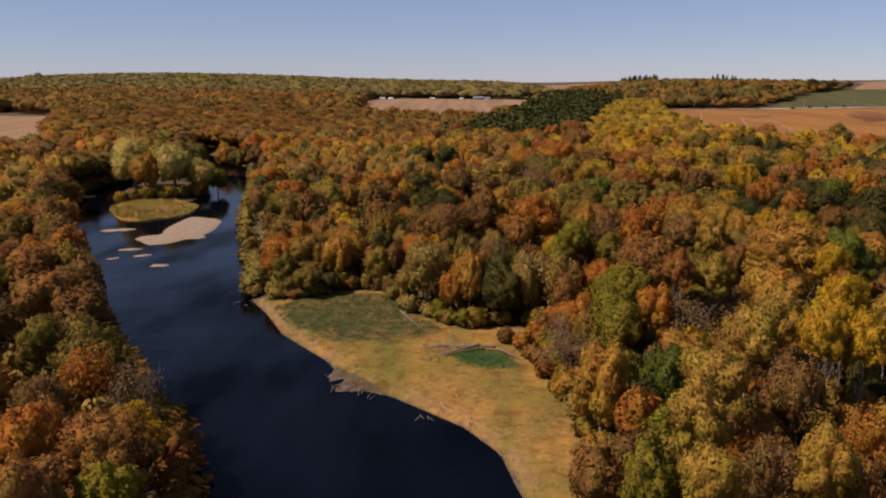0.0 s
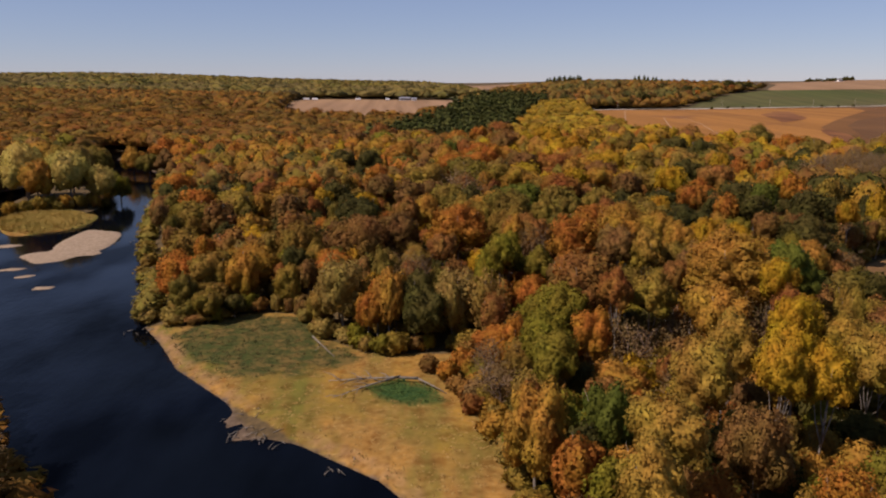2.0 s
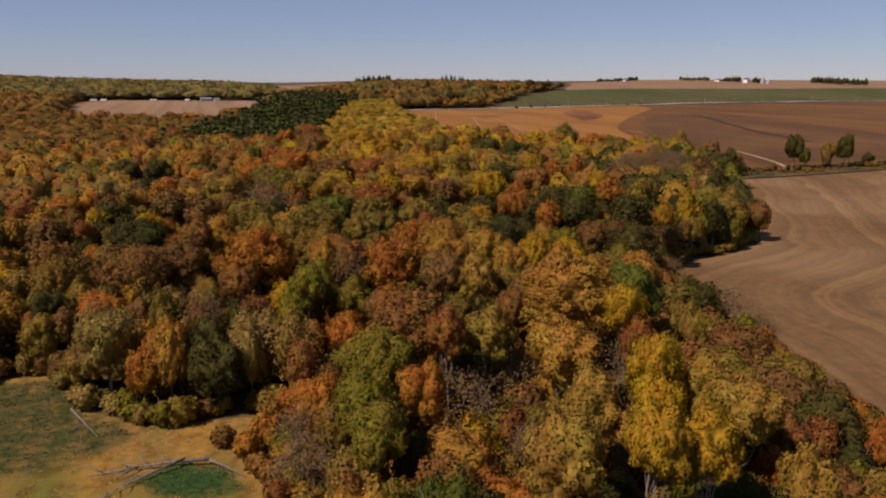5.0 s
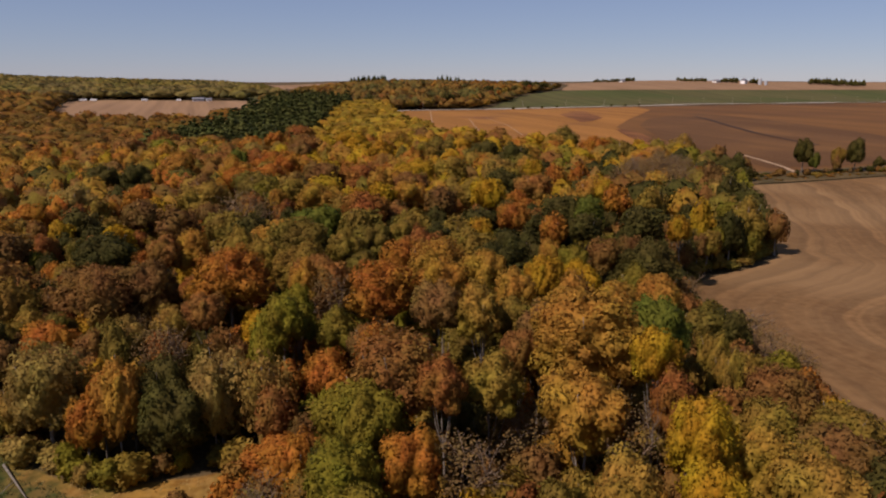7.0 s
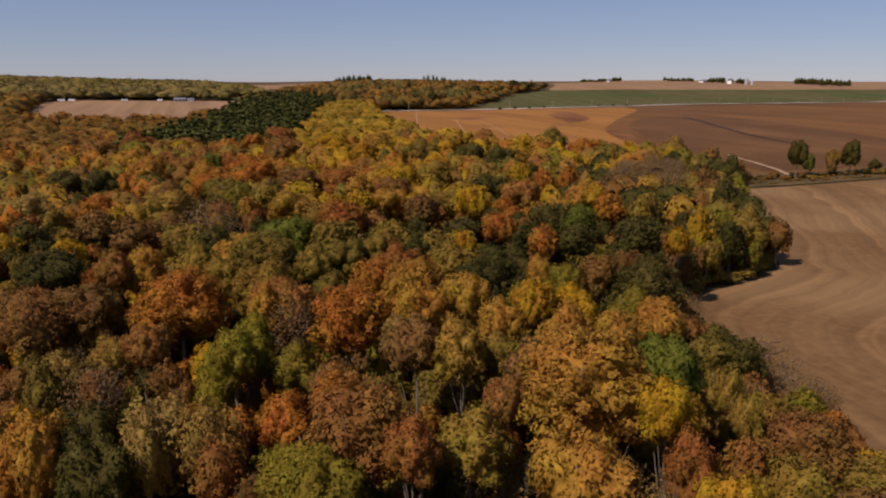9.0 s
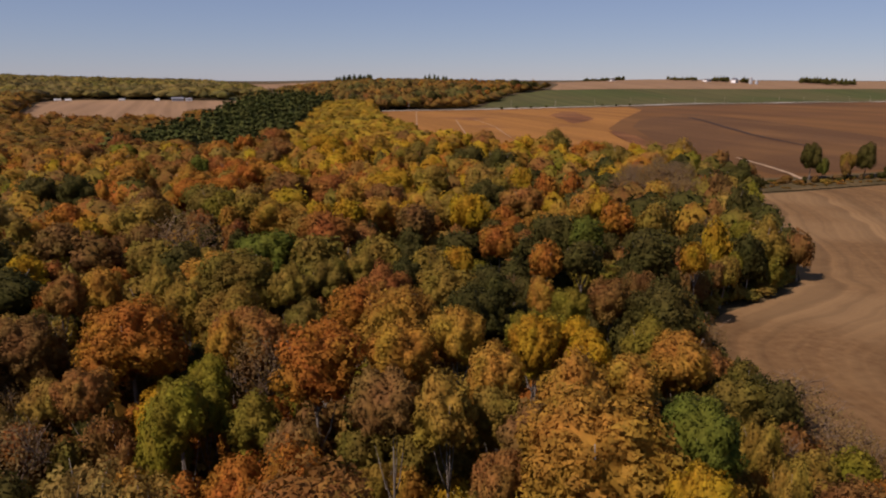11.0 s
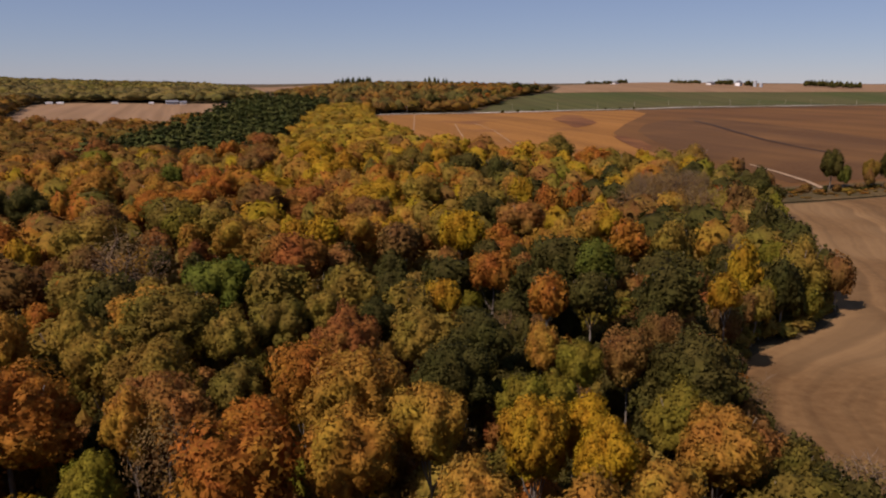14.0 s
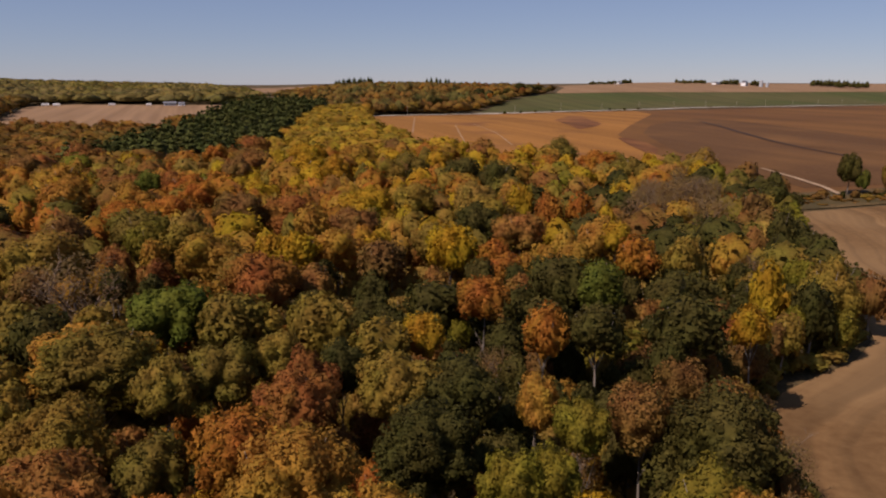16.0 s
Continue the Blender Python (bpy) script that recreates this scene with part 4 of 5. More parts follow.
ISLAND_TREES = [("gold", -133, 318, 8.0, 21), ("willow", -122, 322, 9.0, 24), ("willow", -112, 327, 7.2, 19), ("lime", -108, 338, 5.5, 15), ("willow", -143, 332, 9.0, 25),
                ("willow", -152, 350, 9.5, 25), ("willow", -132, 350, 8.4, 22), ("pale", -139, 372, 8.4, 23), ("olive", -152, 385, 8.5, 22), ("olive", -138, 396, 7.5, 20), ("olive", -124, 428, 6.9, 15), ("gold", -136, 438, 7.2, 17), ("olive", -148, 428, 7.2, 17), ("brown", -113, 420, 6.9, 15), ("olive", -160, 440, 7.5, 18)]
LEFT_ROW = [("brown", -72, 143, 5.5, 17), ("olive", -80, 155, 5.0, 16), ("orange", -87, 168, 6.0, 18), ("brown", -95, 180, 6.0, 18), ("olive", -101, 189, 5.5, 17), ("brown", -107, 198, 6.2, 19), ("russet", -114, 207, 6.0, 18),
            ("olive", -120, 217, 6.4, 19), ("brown", -126, 228, 6.2, 19), ("dark", -133, 240, 6.2, 18), ("brown", -139, 251, 6.4, 19), ("olive", -146, 264, 6.4, 19), ("orange", -152, 276, 6.2, 18), ("brown", -158, 289, 6.4, 18)]
BARE_CLUMP = [(200, 322), (209, 329), (194, 336), (216, 345), (229, 353), (212, 358), (203, 341), (225, 360), (196, 328), (204, 335), (213, 340), (207, 349), (218, 352), (226, 346), (190, 320), (234, 360), (199, 343), (222, 336)]
ROADSIDE = [("dark", 250, 992, 7, 17), ("brown", 268, 1004, 7, 14), ("olive", 285, 1010, 8, 15), ("orange", 300, 1016, 6, 12), ("dark", 352, 1062, 9, 22), ("dark", 362, 1070, 8, 19), ("dark", 236, 1030, 9, 20), ("brown", 262, 1060, 9, 19), ("gold", 410, 1055, 6, 11), ("dark", 470, 1200, 9, 22), ("orange", 520, 1262, 8, 18), ("dark", 600, 1340, 9, 22), ("olive", 318, 1030, 8, 16),
            ("brown", 340, 1040, 7, 15), ("gold", 372, 1034, 6, 12), ("gold", 388, 1030, 5, 10), ("olive", 400, 1075, 8, 17), ("dark", 425, 1120, 8, 17), ("brown", 452, 1150, 8, 17),
            ("orange", 478, 1180, 7, 15), ("olive", 505, 1215, 8, 17), ("dark", 535, 1250, 8, 19), ("olive", 560, 1290, 8, 17), ("russet", 590, 1310, 7, 16), ("dark", 620, 1345, 8, 19),
            ("dark", 650, 1375, 8, 17), ("brown", 300, 1060, 8, 18), ("dark", 232, 990, 7, 15)]


# how far each spot of a 3 m net lies inside water, meadow and fields
NX, NY = np.arange(-1000, 420, 3.0), np.arange(0, 1500, 3.0)
NXX, NYY = np.meshgrid(NX, NY)
OPEN = np.full(NXX.shape, -999.0)
for poly, extra in ((RIVER, 1.0), (MEADOW, 0.5), (NEAR_FIELD, 0.0), (LEFT_FIELD, 2.0), (TAN_FIELD, 3.0)):
    OPEN = np.maximum(OPEN, within(NXX, NYY, poly) + extra)
OPEN = np.maximum(OPEN, np.where(NYY > 352, NXX - np.interp(NYY, [p[1] for p in FOREST_EDGE] + [976], [p[0] for p in FOREST_EDGE] + [900]) + 2, -999))
OPEN = np.where((NYY < 352) & (NXX > 300), 99, OPEN)


def open_land(x, y, margin=0.0):
    """True where no woods grow: water, meadow, fields."""
    i, j = int(round((x + 1000) / 3)), int(round(y / 3))
    if not (0 <= i < len(NX) and 0 <= j < len(NY)):
        return False
    return OPEN[j, i] > -margin


def edge_limit(x, y):
    """Woods are lower beside the near field."""
    return 8.5 + 0.75 * max(0.0, -float(within(x, y, NEAR_FIELD))) if y < 208 else 30.0


def clear_of(x, y, r):
    return all((x - a) ** 2 + (y - b) ** 2 > (0.70 * (r + c)) ** 2 for a, b, c in PLACED)


for kind, x, y, r, tall in ISLAND_TREES + LEFT_ROW + ROADSIDE:
    plant(kind, x, y, r, tall, False, True)
SEEN = {"olive": NEARER_OLIVE + MIDDLE_OLIVE, "bare": NEARER_BARE, "dark": NEARER_DARK, "green": NEARER_GREEN, "gold": NEARER_GOLD + MIDDLE_GOLD, "brown": NEARER_BROWN + MIDDLE_BROWN, "russet": NEARER_RUSSET, "orange": NEARER_ORANGE, "straw": NEARER_STRAW, "yellow": NEARER_YELLOW, "lime": NEARER_LIME, "pale": NEARER_PALE}
for kind, trees in SEEN.items():
    for x, y, r, tall in trees:
        plant(kind, x, y, r, tall, math.hypot(x - 40, y - 120) < 98, tall < 18 or x > 145)
for kind, trees in (("olive", OLIVE + OLIVE_MORE), ("bare", BARE), ("lime", LIME), ("dark", DARK_GREEN), ("gold", TAN_GOLD), ("russet", RUSSET),
                    ("yellow", YELLOW), ("orange", ORANGE), ("brown", BROWN + BROWN_MORE), ("pale", PALE)):
    for x, y, r, tall in trees:
        if not open_land(x, y, 1.0) and (x < -30 or clear_of(x, y, r)):
            plant(kind, x, y, r * 1.1, tall, math.hypot(x - 40, y - 120) < 98)
for kind, x, y, r, tall in MEADOW_ROW:
    if all(math.hypot(x - p, y - q) > 0.5 * (r + s) for p, q, s in PLACED):
        plant(kind, x, y, r, tall, True, True)
for kind, x, y, r, tall in (("bare", 110, 151, 5.4, 9.0), ("bare", 107.5, 144, 4.8, 8.0), ("brown", 105, 136, 3.6, 6.5), ("bare", 112, 161, 4.8, 9.0), ("russet", 101, 128, 4.0, 5.5), ("brown", 109, 158, 3.4, 6.5)):
    plant(kind, x, y, r, tall, True, True)                 # low growth that leans over the near field
for x, y in BARE_CLUMP:
    plant("bare", x, y, dice.uniform(4.5, 6.0), dice.uniform(16, 20), False)


def mixture(x, y):
    """Which colours the woods take about a place."""
    w = {"olive": 3, "lime": 0.4, "dark": 1.0, "gold": 1.3, "russet": 0.8, "yellow": 0.7, "orange": 1.6, "brown": 2.0, "bare": 0.35}
    if y > 280 and 50 < x < 260:
        w.update(yellow=4.0, gold=4.0, olive=1.6, orange=2.6, brown=0.9, dark=0.5)
    if y > 330 and x <= 50:
        w.update(orange=3, gold=2, yellow=1.4, olive=2, russet=1.3, brown=2, dark=0.5)
    if x > 145 and y < 372:
        w.update(yellow=0.7, gold=0.8, olive=4.0, lime=1.6, dark=5.0, brown=1.6, orange=0.4, russet=0.3, bare=0.8)
    if -120 < x < 10 and 165 < y < 330:
        w.update(pale=0.4, gold=1.0, lime=0.5, olive=3.6, dark=2.6, brown=3.6, orange=1.1, russet=1.0)
    if x < -60 and not (x > -120 and y > 230):
        w.update(brown=2.8, orange=3.0, russet=1.8, yellow=0.2, dark=1.0)
    if 75 < x < 150 and 150 < y < 260:
        w.update(dark=7, olive=2.5, orange=0.3, yellow=0.2, gold=0.4)
    return w


# pines in a dense stand on the rise
pines = []
for k in range(4000):
    y = dice.uniform(540, 900)
    f = (y - 540) / 360
    x = dice.uniform(-18 + 130 * f, 80 + 106 * f)
    if len(pines) < 300 and not open_land(x, y) and all((x - a) ** 2 + (y - b) ** 2 > 33 for a, b in pines):
        pines.append((x, y))
        plant("pine", x, y, dice.uniform(5.8, 8.0), dice.uniform(15, 20) + 5 * f, False)
        PLACED.append((x, y, 11.0))

# the rest of the nearer woods; past 210 m they join into one mesh for each colour
FURTHER = {}
for k in range(9000):
    y = 30 + 480 * dice.random()
    x = dice.uniform(-0.62 * y - 60, 0.62 * y + 60)
    r = dice.choice((3.2, 4.0, 4.8, 5.8, 6.8)) * (1 + max(0, y - 250) / 900)
    if open_land(x, y, 0.9 * r) or (y < 60 and -40 < x < 95) or not clear_of(x, y, r):
        continue
    w = mixture(x, y)
    kind = dice.choices(list(w), list(w.values()))[0]
    tall = min(dice.uniform(0.66, 0.90) * (14.0 + 0.7 * r) + 3.0 * min(1.0, max(0.0, (y - 210) / 60)), edge_limit(x, y))
    far = math.hypot(x - 40, y - 110)
    if far > 190 or y < 40:
        FURTHER.setdefault("brown" if kind == "bare" else kind, []).append((x, y, r, tall))
        PLACED.append((x, y, r))
    else:
        plant(kind, x, y, r, tall, math.hypot(x - 40, y - 120) < 95)


# lower trees that fill the gaps of the canopy
for k in range(5200):
    y = 60 + 190 * dice.random()
    x, r = dice.uniform(-20, 0.62 * y + 40), dice.uniform(2.6, 3.8)
    if open_land(x, y, r) or any((x - a) ** 2 + (y - b) ** 2 < (0.52 * (r + c)) ** 2 for a, b, c in PLACED):
        continue
    w = mixture(x, y)
    plant(dice.choices(list(w), list(w.values()))[0], x, y, r, min(dice.uniform(9, 13.5), edge_limit(x, y)), False)


def far_crown(seed, boughs, clumps, leaves, size, level, base=4.0, heart=0.95):
    """A crown for distant woods, one wide and one high."""
    v, f, n = crown_form(seed, 18.0, 5.0, base, boughs, clumps, leaves, size, level, heart, 0.42, 0.10)
    return v / np.array([5.0, 5.0, 18.0]), f, n


FINE_FAR = [far_crown(200 + k, n, c, 230, 0.74, 2) for k, (n, c) in enumerate([(9, 34), (7, 40), (11, 30), (6, 36), (8, 44)])]
BUSH_FAR = [far_crown(220 + k, n, c, 120, 1.1, 1, 0.3) for k, (n, c) in enumerate([(6, 18), (5, 22), (8, 16)])]
COARSE_FAR = [far_crown(210 + k, n, c, 60, 0.85, 1, 0.3, 0.98) for k, (n, c) in enumerate([(6, 16), (5, 20), (8, 14), (7, 18)])]


def stand(name, places, label, category, mat, forms, rolls):
    """Crowns of many trees or bushes in one mesh: x, y, radius, height."""
    V, F, N, T, o = [], [], [], [], 0
    for x, y, r, tall in places:
        fv, ff, fn = rolls.choice(forms)
        a, r2 = rolls.uniform(0, 6.28), r * rolls.uniform(0.85, 1.2)
        c, s = math.cos(a), math.sin(a)
        V.append(np.stack([(fv[:, 0] * c - fv[:, 1] * s) * r + x, (fv[:, 0] * s + fv[:, 1] * c) * r2 + y, fv[:, 2] * tall + max(height(x, y), -0.2)], -1))
        N.append(np.stack([fn[:, 0] * c - fn[:, 1] * s, fn[:, 0] * s + fn[:, 1] * c, fn[:, 2]], -1))
        F.append(ff + o)
        T.append(np.full(len(fv), rolls.random(), np.float32))
        o += len(fv)
    me = mesh_from(name, np.concatenate(V), np.concatenate(F), [mat], True, np.concatenate(N))
    me.attributes.new("tone", "FLOAT", "POINT").data.foreach_set("value", np.concatenate(T))
    return tagged(new(name, me), label, category, kind="stuff")


for kind, trees in FURTHER.items():
    stand("woods_" + kind, trees, "stand of " + KINDS[kind][2] + " in the further woods", "woods", LEAF[kind], FINE_FAR, dice)


# ---------------------------------------------------------------- far woods
def woods(name, places, label, mat, forms=FINE_FAR):
    return stand(name, places, label, "woods", mat, forms, random.Random(len(places)))


RUST_WOODS, DULL_WOODS, AMBER_WOODS = woods_material("rusty_woods", RUSTY, MIXED), woods_material("dull_woods", DULL, MUTED_HAZY), woods_material("amber_woods", AMBER, AMBER[::-1])
ROAD_WOODS = woods_material("road_woods", ROADY, RUSTY)
rolls = random.Random(11)


def scatter(poly, gap, tall, big=1.0):
    xs, ys = [p[0] for p in poly], [p[1] for p in poly]
    out = []
    y = min(ys)
    while y < max(ys):
        x = min(xs)
        while x < max(xs):
            px, py = x + rolls.uniform(-0.45, 0.45) * gap, y + rolls.uniform(-0.45, 0.45) * gap
            x += gap
            if not bool(inside(px, py, poly)):
                continue
            if open_land(px, py, 1.0) or any((px - a) ** 2 + (py - b) ** 2 < (0.8 * c) ** 2 for a, b, c in PLACED if abs(b - py) < 12):
                continue
            out.append((px, py, gap * 0.86 * rolls.choice((0.5, 0.7, 0.9, 1.1, 1.5)) * big, tall * rolls.uniform(0.86, 1.08)))
        y += gap
    return out


woods("woods_middle", scatter([(-330, 440), (-210, 440), (-60, 490), (70, 490), (110, 640), (60, 830), (20, 750), (20, 750), (-112, 800), (-430, 900), (-420, 780)], 12.5, 17),
      "mixed autumn woods, orange, brown and olive", RUST_WOODS)
woods("woods_band", scatter([(70, 490), (300, 490), (255, 990), (110, 1000), (90, 900), (60, 830), (110, 640)], 12.5, 16), "band of amber and yellow woods beside the stubble", AMBER_WOODS)
left_woods = scatter([(-190, 300), (-120, 440), (-220, 470), (-420, 400), (-560, 430), (-600, 330), (-330, 200)], 13, 18)
left_woods = [(x, y, r, h * (0.5 if x < -185 and y > 330 else 1.0)) for x, y, r, h in left_woods]     # lower growth beside the pale field
woods("woods_left", left_woods, "brown and olive woods beyond the river", RUST_WOODS)
woods("woods_left_far", scatter([(-430, 800), (-430, 900), (-120, 850), (-146, 1100), (-164, 1310), (-800, 1400), (-1000, 1200), (-800, 860)], 16, 18), "brown and olive woods beyond the pale field", RUST_WOODS, COARSE_FAR)
woods("woods_far", scatter([(-180, 1310), (-100, 1340), (100, 1330), (100, 1500), (190, 1530), (190, 1900), (100, 2300), (-1300, 2350), (-1000, 1500), (-500, 1350)], 21, 17), "wooded hill in muted autumn colours", DULL_WOODS, COARSE_FAR)
woods("woods_farther", scatter([(-2000, 2350), (120, 2350), (60, 3000), (-2000, 3000)], 34, 19, 0.9), "far wooded ridge in muted colours", DULL_WOODS, COARSE_FAR)
road_woods = scatter([(215, 985), (300, 1008), (390, 1018), (470, 1140), (560, 1265), (690, 1390), (640, 1480), (500, 1460), (330, 1400), (200, 1290), (115, 1290), (100, 1050)], 13, 13)
woods("woods_road", [(x, y, r, h * rolls.choice((0.55, 0.75, 0.9, 1.0, 1.2, 1.4))) for x, y, r, h in road_woods],
      "mixed woods in brown and olive beside the road", ROAD_WOODS, COARSE_FAR)
woods("woods_upper", scatter([(200, 1520), (330, 1420), (500, 1470), (640, 1490), (560, 1650), (230, 1700)], 20, 14), "woods on the ridge above the road", ROAD_WOODS, COARSE_FAR)


# the woods on both banks behind the start of the flight
behind = {"olive": [], "brown": [], "orange": [], "gold": [], "dark": []}
for y in np.arange(-200, 70, 8.5):
    for x in np.arange(-170, 84, 8.5):
        px, py = x + rolls.uniform(-3, 3), y + rolls.uniform(-3, 3)
        if float(within(px, py, RIVER)) > -5 or float(within(px, py, NEAR_FIELD)) > -5 or any((px - a) ** 2 + (py - b) ** 2 < (0.8 * (c + 4.5)) ** 2 for a, b, c in PLACED if b < 80):
            continue
        behind[rolls.choice(list(behind))].append((px, py, rolls.uniform(4.0, 6.0), rolls.uniform(10, 15)))
for kind, trees in behind.items():
    woods("woods_behind", trees, "stand of " + KINDS[kind][2] + " on the river banks", LEAF[kind], COARSE_FAR)


# low growth added to close the floor of the nearer woods and brighten its dark gaps
rng = np.random.default_rng(5)
under = []
for y in np.arange(50, 400, 5.0):
    for x in np.arange(-0.55 * y - 40, 0.6 * y + 40, 5.0):
        px, py = x + rng.uniform(-1.6, 1.6), y + rng.uniform(-1.6, 1.6)
        if not open_land(px, py, 5.0) and not (py < 70 and -30 < px < 90) and height(px, py) > 0.25:
            under.append((px, py, rng.uniform(2.4, 4.0), min(rng.uniform(4.0, 8.5), edge_limit(px, py) - 4)))
iv, jf = ico(1)
V, F, o = [], [], 0
for x, y, r, h in under:
    z = height(x, y)
    v = np.array([x, y, z + h * 0.5]) + iv * np.array([r * 0.7, r * 0.7, h * 0.42]) * rng.uniform(0.8, 1.15, (len(iv), 1))
    V.append(v), F.append(jf + o)
    o += len(v)
    m = 46 if y < 210 else 20
    n = unit(rng.normal(size=(m, 3)) + np.array([0, 0, 0.7]))
    v, f = sprays(rng, np.array([x, y, z + h * 0.55]) + n * np.array([r, r, h * 0.5]), n + rng.normal(size=n.shape) * 0.35, (0.42 if y < 210 else 0.7) * rng.uniform(0.7, 1.3, m))
    V.append(v), F.append(f + o)
    o += len(v)
# palette raised by half: lightens the shade between crowns through colour
tagged(new("undergrowth", mesh_from("undergrowth", np.concatenate(V), np.concatenate(F), [woods_material("undergrowth_leaves", [tuple(q * 1.5 for q in p) for p in DULL], RUSTY)])),
       "dense olive and brown undergrowth beneath the trees", "undergrowth", kind="stuff")


# ---------------------------------------------------------------- edges of the woods
edge_dice = random.Random(21)


def hedge(line, gap, depth, sizes, colours, talls, joined=""):
    """Shrubs set loosely along a line; far ones join into one mesh."""
    pts = resample(line, max(2, int(sum(math.dist(p, q) for p, q in zip(line, line[1:])) / gap)))
    places = []
    for x, y in pts:
        x, y, r = x + edge_dice.uniform(-depth, depth), y + edge_dice.uniform(-depth, depth), edge_dice.choice(sizes)
        if height(x, y) < -0.35:
            continue
        if joined:
            places.append((x, y, r, edge_dice.uniform(*talls)))
        else:
            shrub(x, y, r, edge_dice.uniform(*talls), edge_dice.choice(colours))
    if joined:
        stand("bushes", places, joined, "bushes", BANK_BUSHES if colours[0] == "olive" else RUST_WOODS, BUSH_FAR, edge_dice)


BANK_BUSHES = woods_material("bank_bushes", BANKSIDE, DULL)
hedge([(-44, 170), (-33, 168), (-24, 176), (-13, 174), (-5, 157), (2, 149), (12, 148), (20, 148), (22, 118), (24, 97), (26, 82)], 2.2, 1.6, (1.6, 2.2, 2.8, 3.2),
      ("olive", "pale", "brown", "gold", "lime", "olive"), (2.5, 5.5))
hedge([(26, 150), (26, 118), (28, 96)], 3.0, 2.0, (2.2, 3.0), ("brown", "olive", "twig"), (3, 6))
hedge([(88, 95), (95, 122), (101, 137), (107, 152), (109, 170), (115, 187), (125, 202), (138, 213)], 2.6, 1.5, (1.8, 2.4, 3.0), ("brown", "russet", "twig", "olive", "brown"), (2.5, 5.0))
hedge([(140, 215), (152, 219), (166, 223), (180, 232), (210, 276), (240, 318), (268, 352)], 3.0, 1.5, (2.0, 2.8, 3.2), ("olive", "dark", "brown", "olive"), (3, 6), "olive bushes along the edge of the field")
hedge([(-46, 172), (-51, 193), (-61, 220), (-72, 254), (-81, 288), (-95, 349), (-114, 414)], 2.2, 1.2, (2.6, 3.2, 3.8), ("olive", "brown", "orange", "gold", "olive"), (3, 6.5), "olive and gold bushes hanging over the river bank")
hedge([(-23, 62), (-30, 84), (-39, 100), (-57, 124), (-91, 178), (-109, 204), (-129, 240), (-151, 285), (-169, 330), (-177, 380)], 2.6, 1.2, (2.6, 3.2, 3.8), ("brown", "olive", "twig", "dark"), (3, 6.5), "brown bushes along the far river bank")
hedge([(-140, 310), (-130, 313), (-118, 318), (-111, 328), (-114, 345), (-120, 362), (-126, 385)], 1.6, 2.0, (2.4, 3.4), ("olive", "pale", "gold", "olive"), (3.5, 7.5))


for x, y, r, tall, colour in ((18, 127, 2.6, 4.0, "brown"), (20, 124, 2.8, 4.5, "twig"), (19, 121, 2.4, 3.5, "russet"), (17, 130, 2.0, 2.6, "brown"), (16, 134, 2.4, 4.2, "orange"), (13, 138, 2.2, 3.4, "brown"),
                              (19, 137, 3.0, 5.5, "orange")):
    shrub(x, y, r, tall, colour)


# ---------------------------------------------------------------- reeds and grass
def tufts(name, poly, count, tall, spread, mat, label, avoid=()):
    """Grass tufts, each a fan of bent blades."""
    rng = np.random.default_rng(count)
    xs, ys = [p[0] for p in poly], [p[1] for p in poly]
    px, py = rng.uniform(min(xs), max(xs), count * 4), rng.uniform(min(ys), max(ys), count * 4)
    keep = inside(px, py, poly)
    for other in avoid:
        keep &= ~inside(px, py, other)
    px, py = px[keep][:count], py[keep][:count]
    V, F, o = [], [], 0
    for x, y in zip(px, py):
        z = height(x, y)
        if z < 0.12:
            continue
        h = tall * rng.uniform(0.5, 1.2)
        for k in range(5):
            a = rng.uniform(0, 6.28)
            lean, w = spread * rng.uniform(0.3, 1.0), 0.10 + 0.08 * rng.uniform()
            bx, by = x + rng.normal() * 0.25, y + rng.normal() * 0.25
            c, s = math.cos(a), math.sin(a)
            V += [(bx - s * w, by + c * w, z - 0.05), (bx + s * w, by - c * w, z - 0.05), (bx + c * lean * 0.5, by + s * lean * 0.5, z + h * 0.7), (bx + c * lean, by + s * lean, z + h)]
            F += [[o, o + 1, o + 2], [o + 1, o + 3, o + 2]]
            o += 4
    return tagged(new(name, mesh_from(name, V, F, [mat])), label, "grass", kind="stuff")


def grass_material(name, colours):
    m, nt, b = material(name, 0.8, 0.2)
    geo = nt.nodes.new("ShaderNodeNewGeometry")
    wide = texture(nt, 0.12, 3.0)
    c = ramp(nt, geo.outputs["Random Per Island"], [(i / (len(colours) - 1), q) for i, q in enumerate(colours)])
    c = blend(nt, "MULTIPLY", 0.6, c, ramp(nt, wide.outputs["Fac"], [(0.35, (0.7, 0.78, 0.6)), (0.65, (1.1, 1.05, 1.0))]))
    nt.links.new(c, b.inputs["Base Color"])
    return m


tufts("reeds", MEADOW, 900, 0.13, 0.7, grass_material("dry_reeds", [(0.21, 0.114, 0.028), (0.27, 0.157, 0.043), (0.32, 0.207, 0.068)]), "dry straw-coloured reeds on the river bank", (GRASS, LUSH))
tufts("meadow_grass", GRASS, 1100, 0.2, 0.6, grass_material("mixed_grass", [(0.030, 0.040, 0.008), (0.062, 0.056, 0.013), (0.12, 0.080, 0.024)]), "rough green and straw grass below the trees")
tufts("lush_grass", LUSH, 350, 0.18, 0.4, grass_material("lush_grass", [(0.034, 0.070, 0.012), (0.07, 0.11, 0.020)]), "lush green grass in a wet hollow")
isle = [(-121 + 15 * math.cos(k * 0.4) * math.cos(0.49) - 27 * math.sin(k * 0.4) * math.sin(0.49), 294 + 15 * math.cos(k * 0.4) * math.sin(0.49) + 27 * math.sin(k * 0.4) * math.cos(0.49)) for k in range(16)]
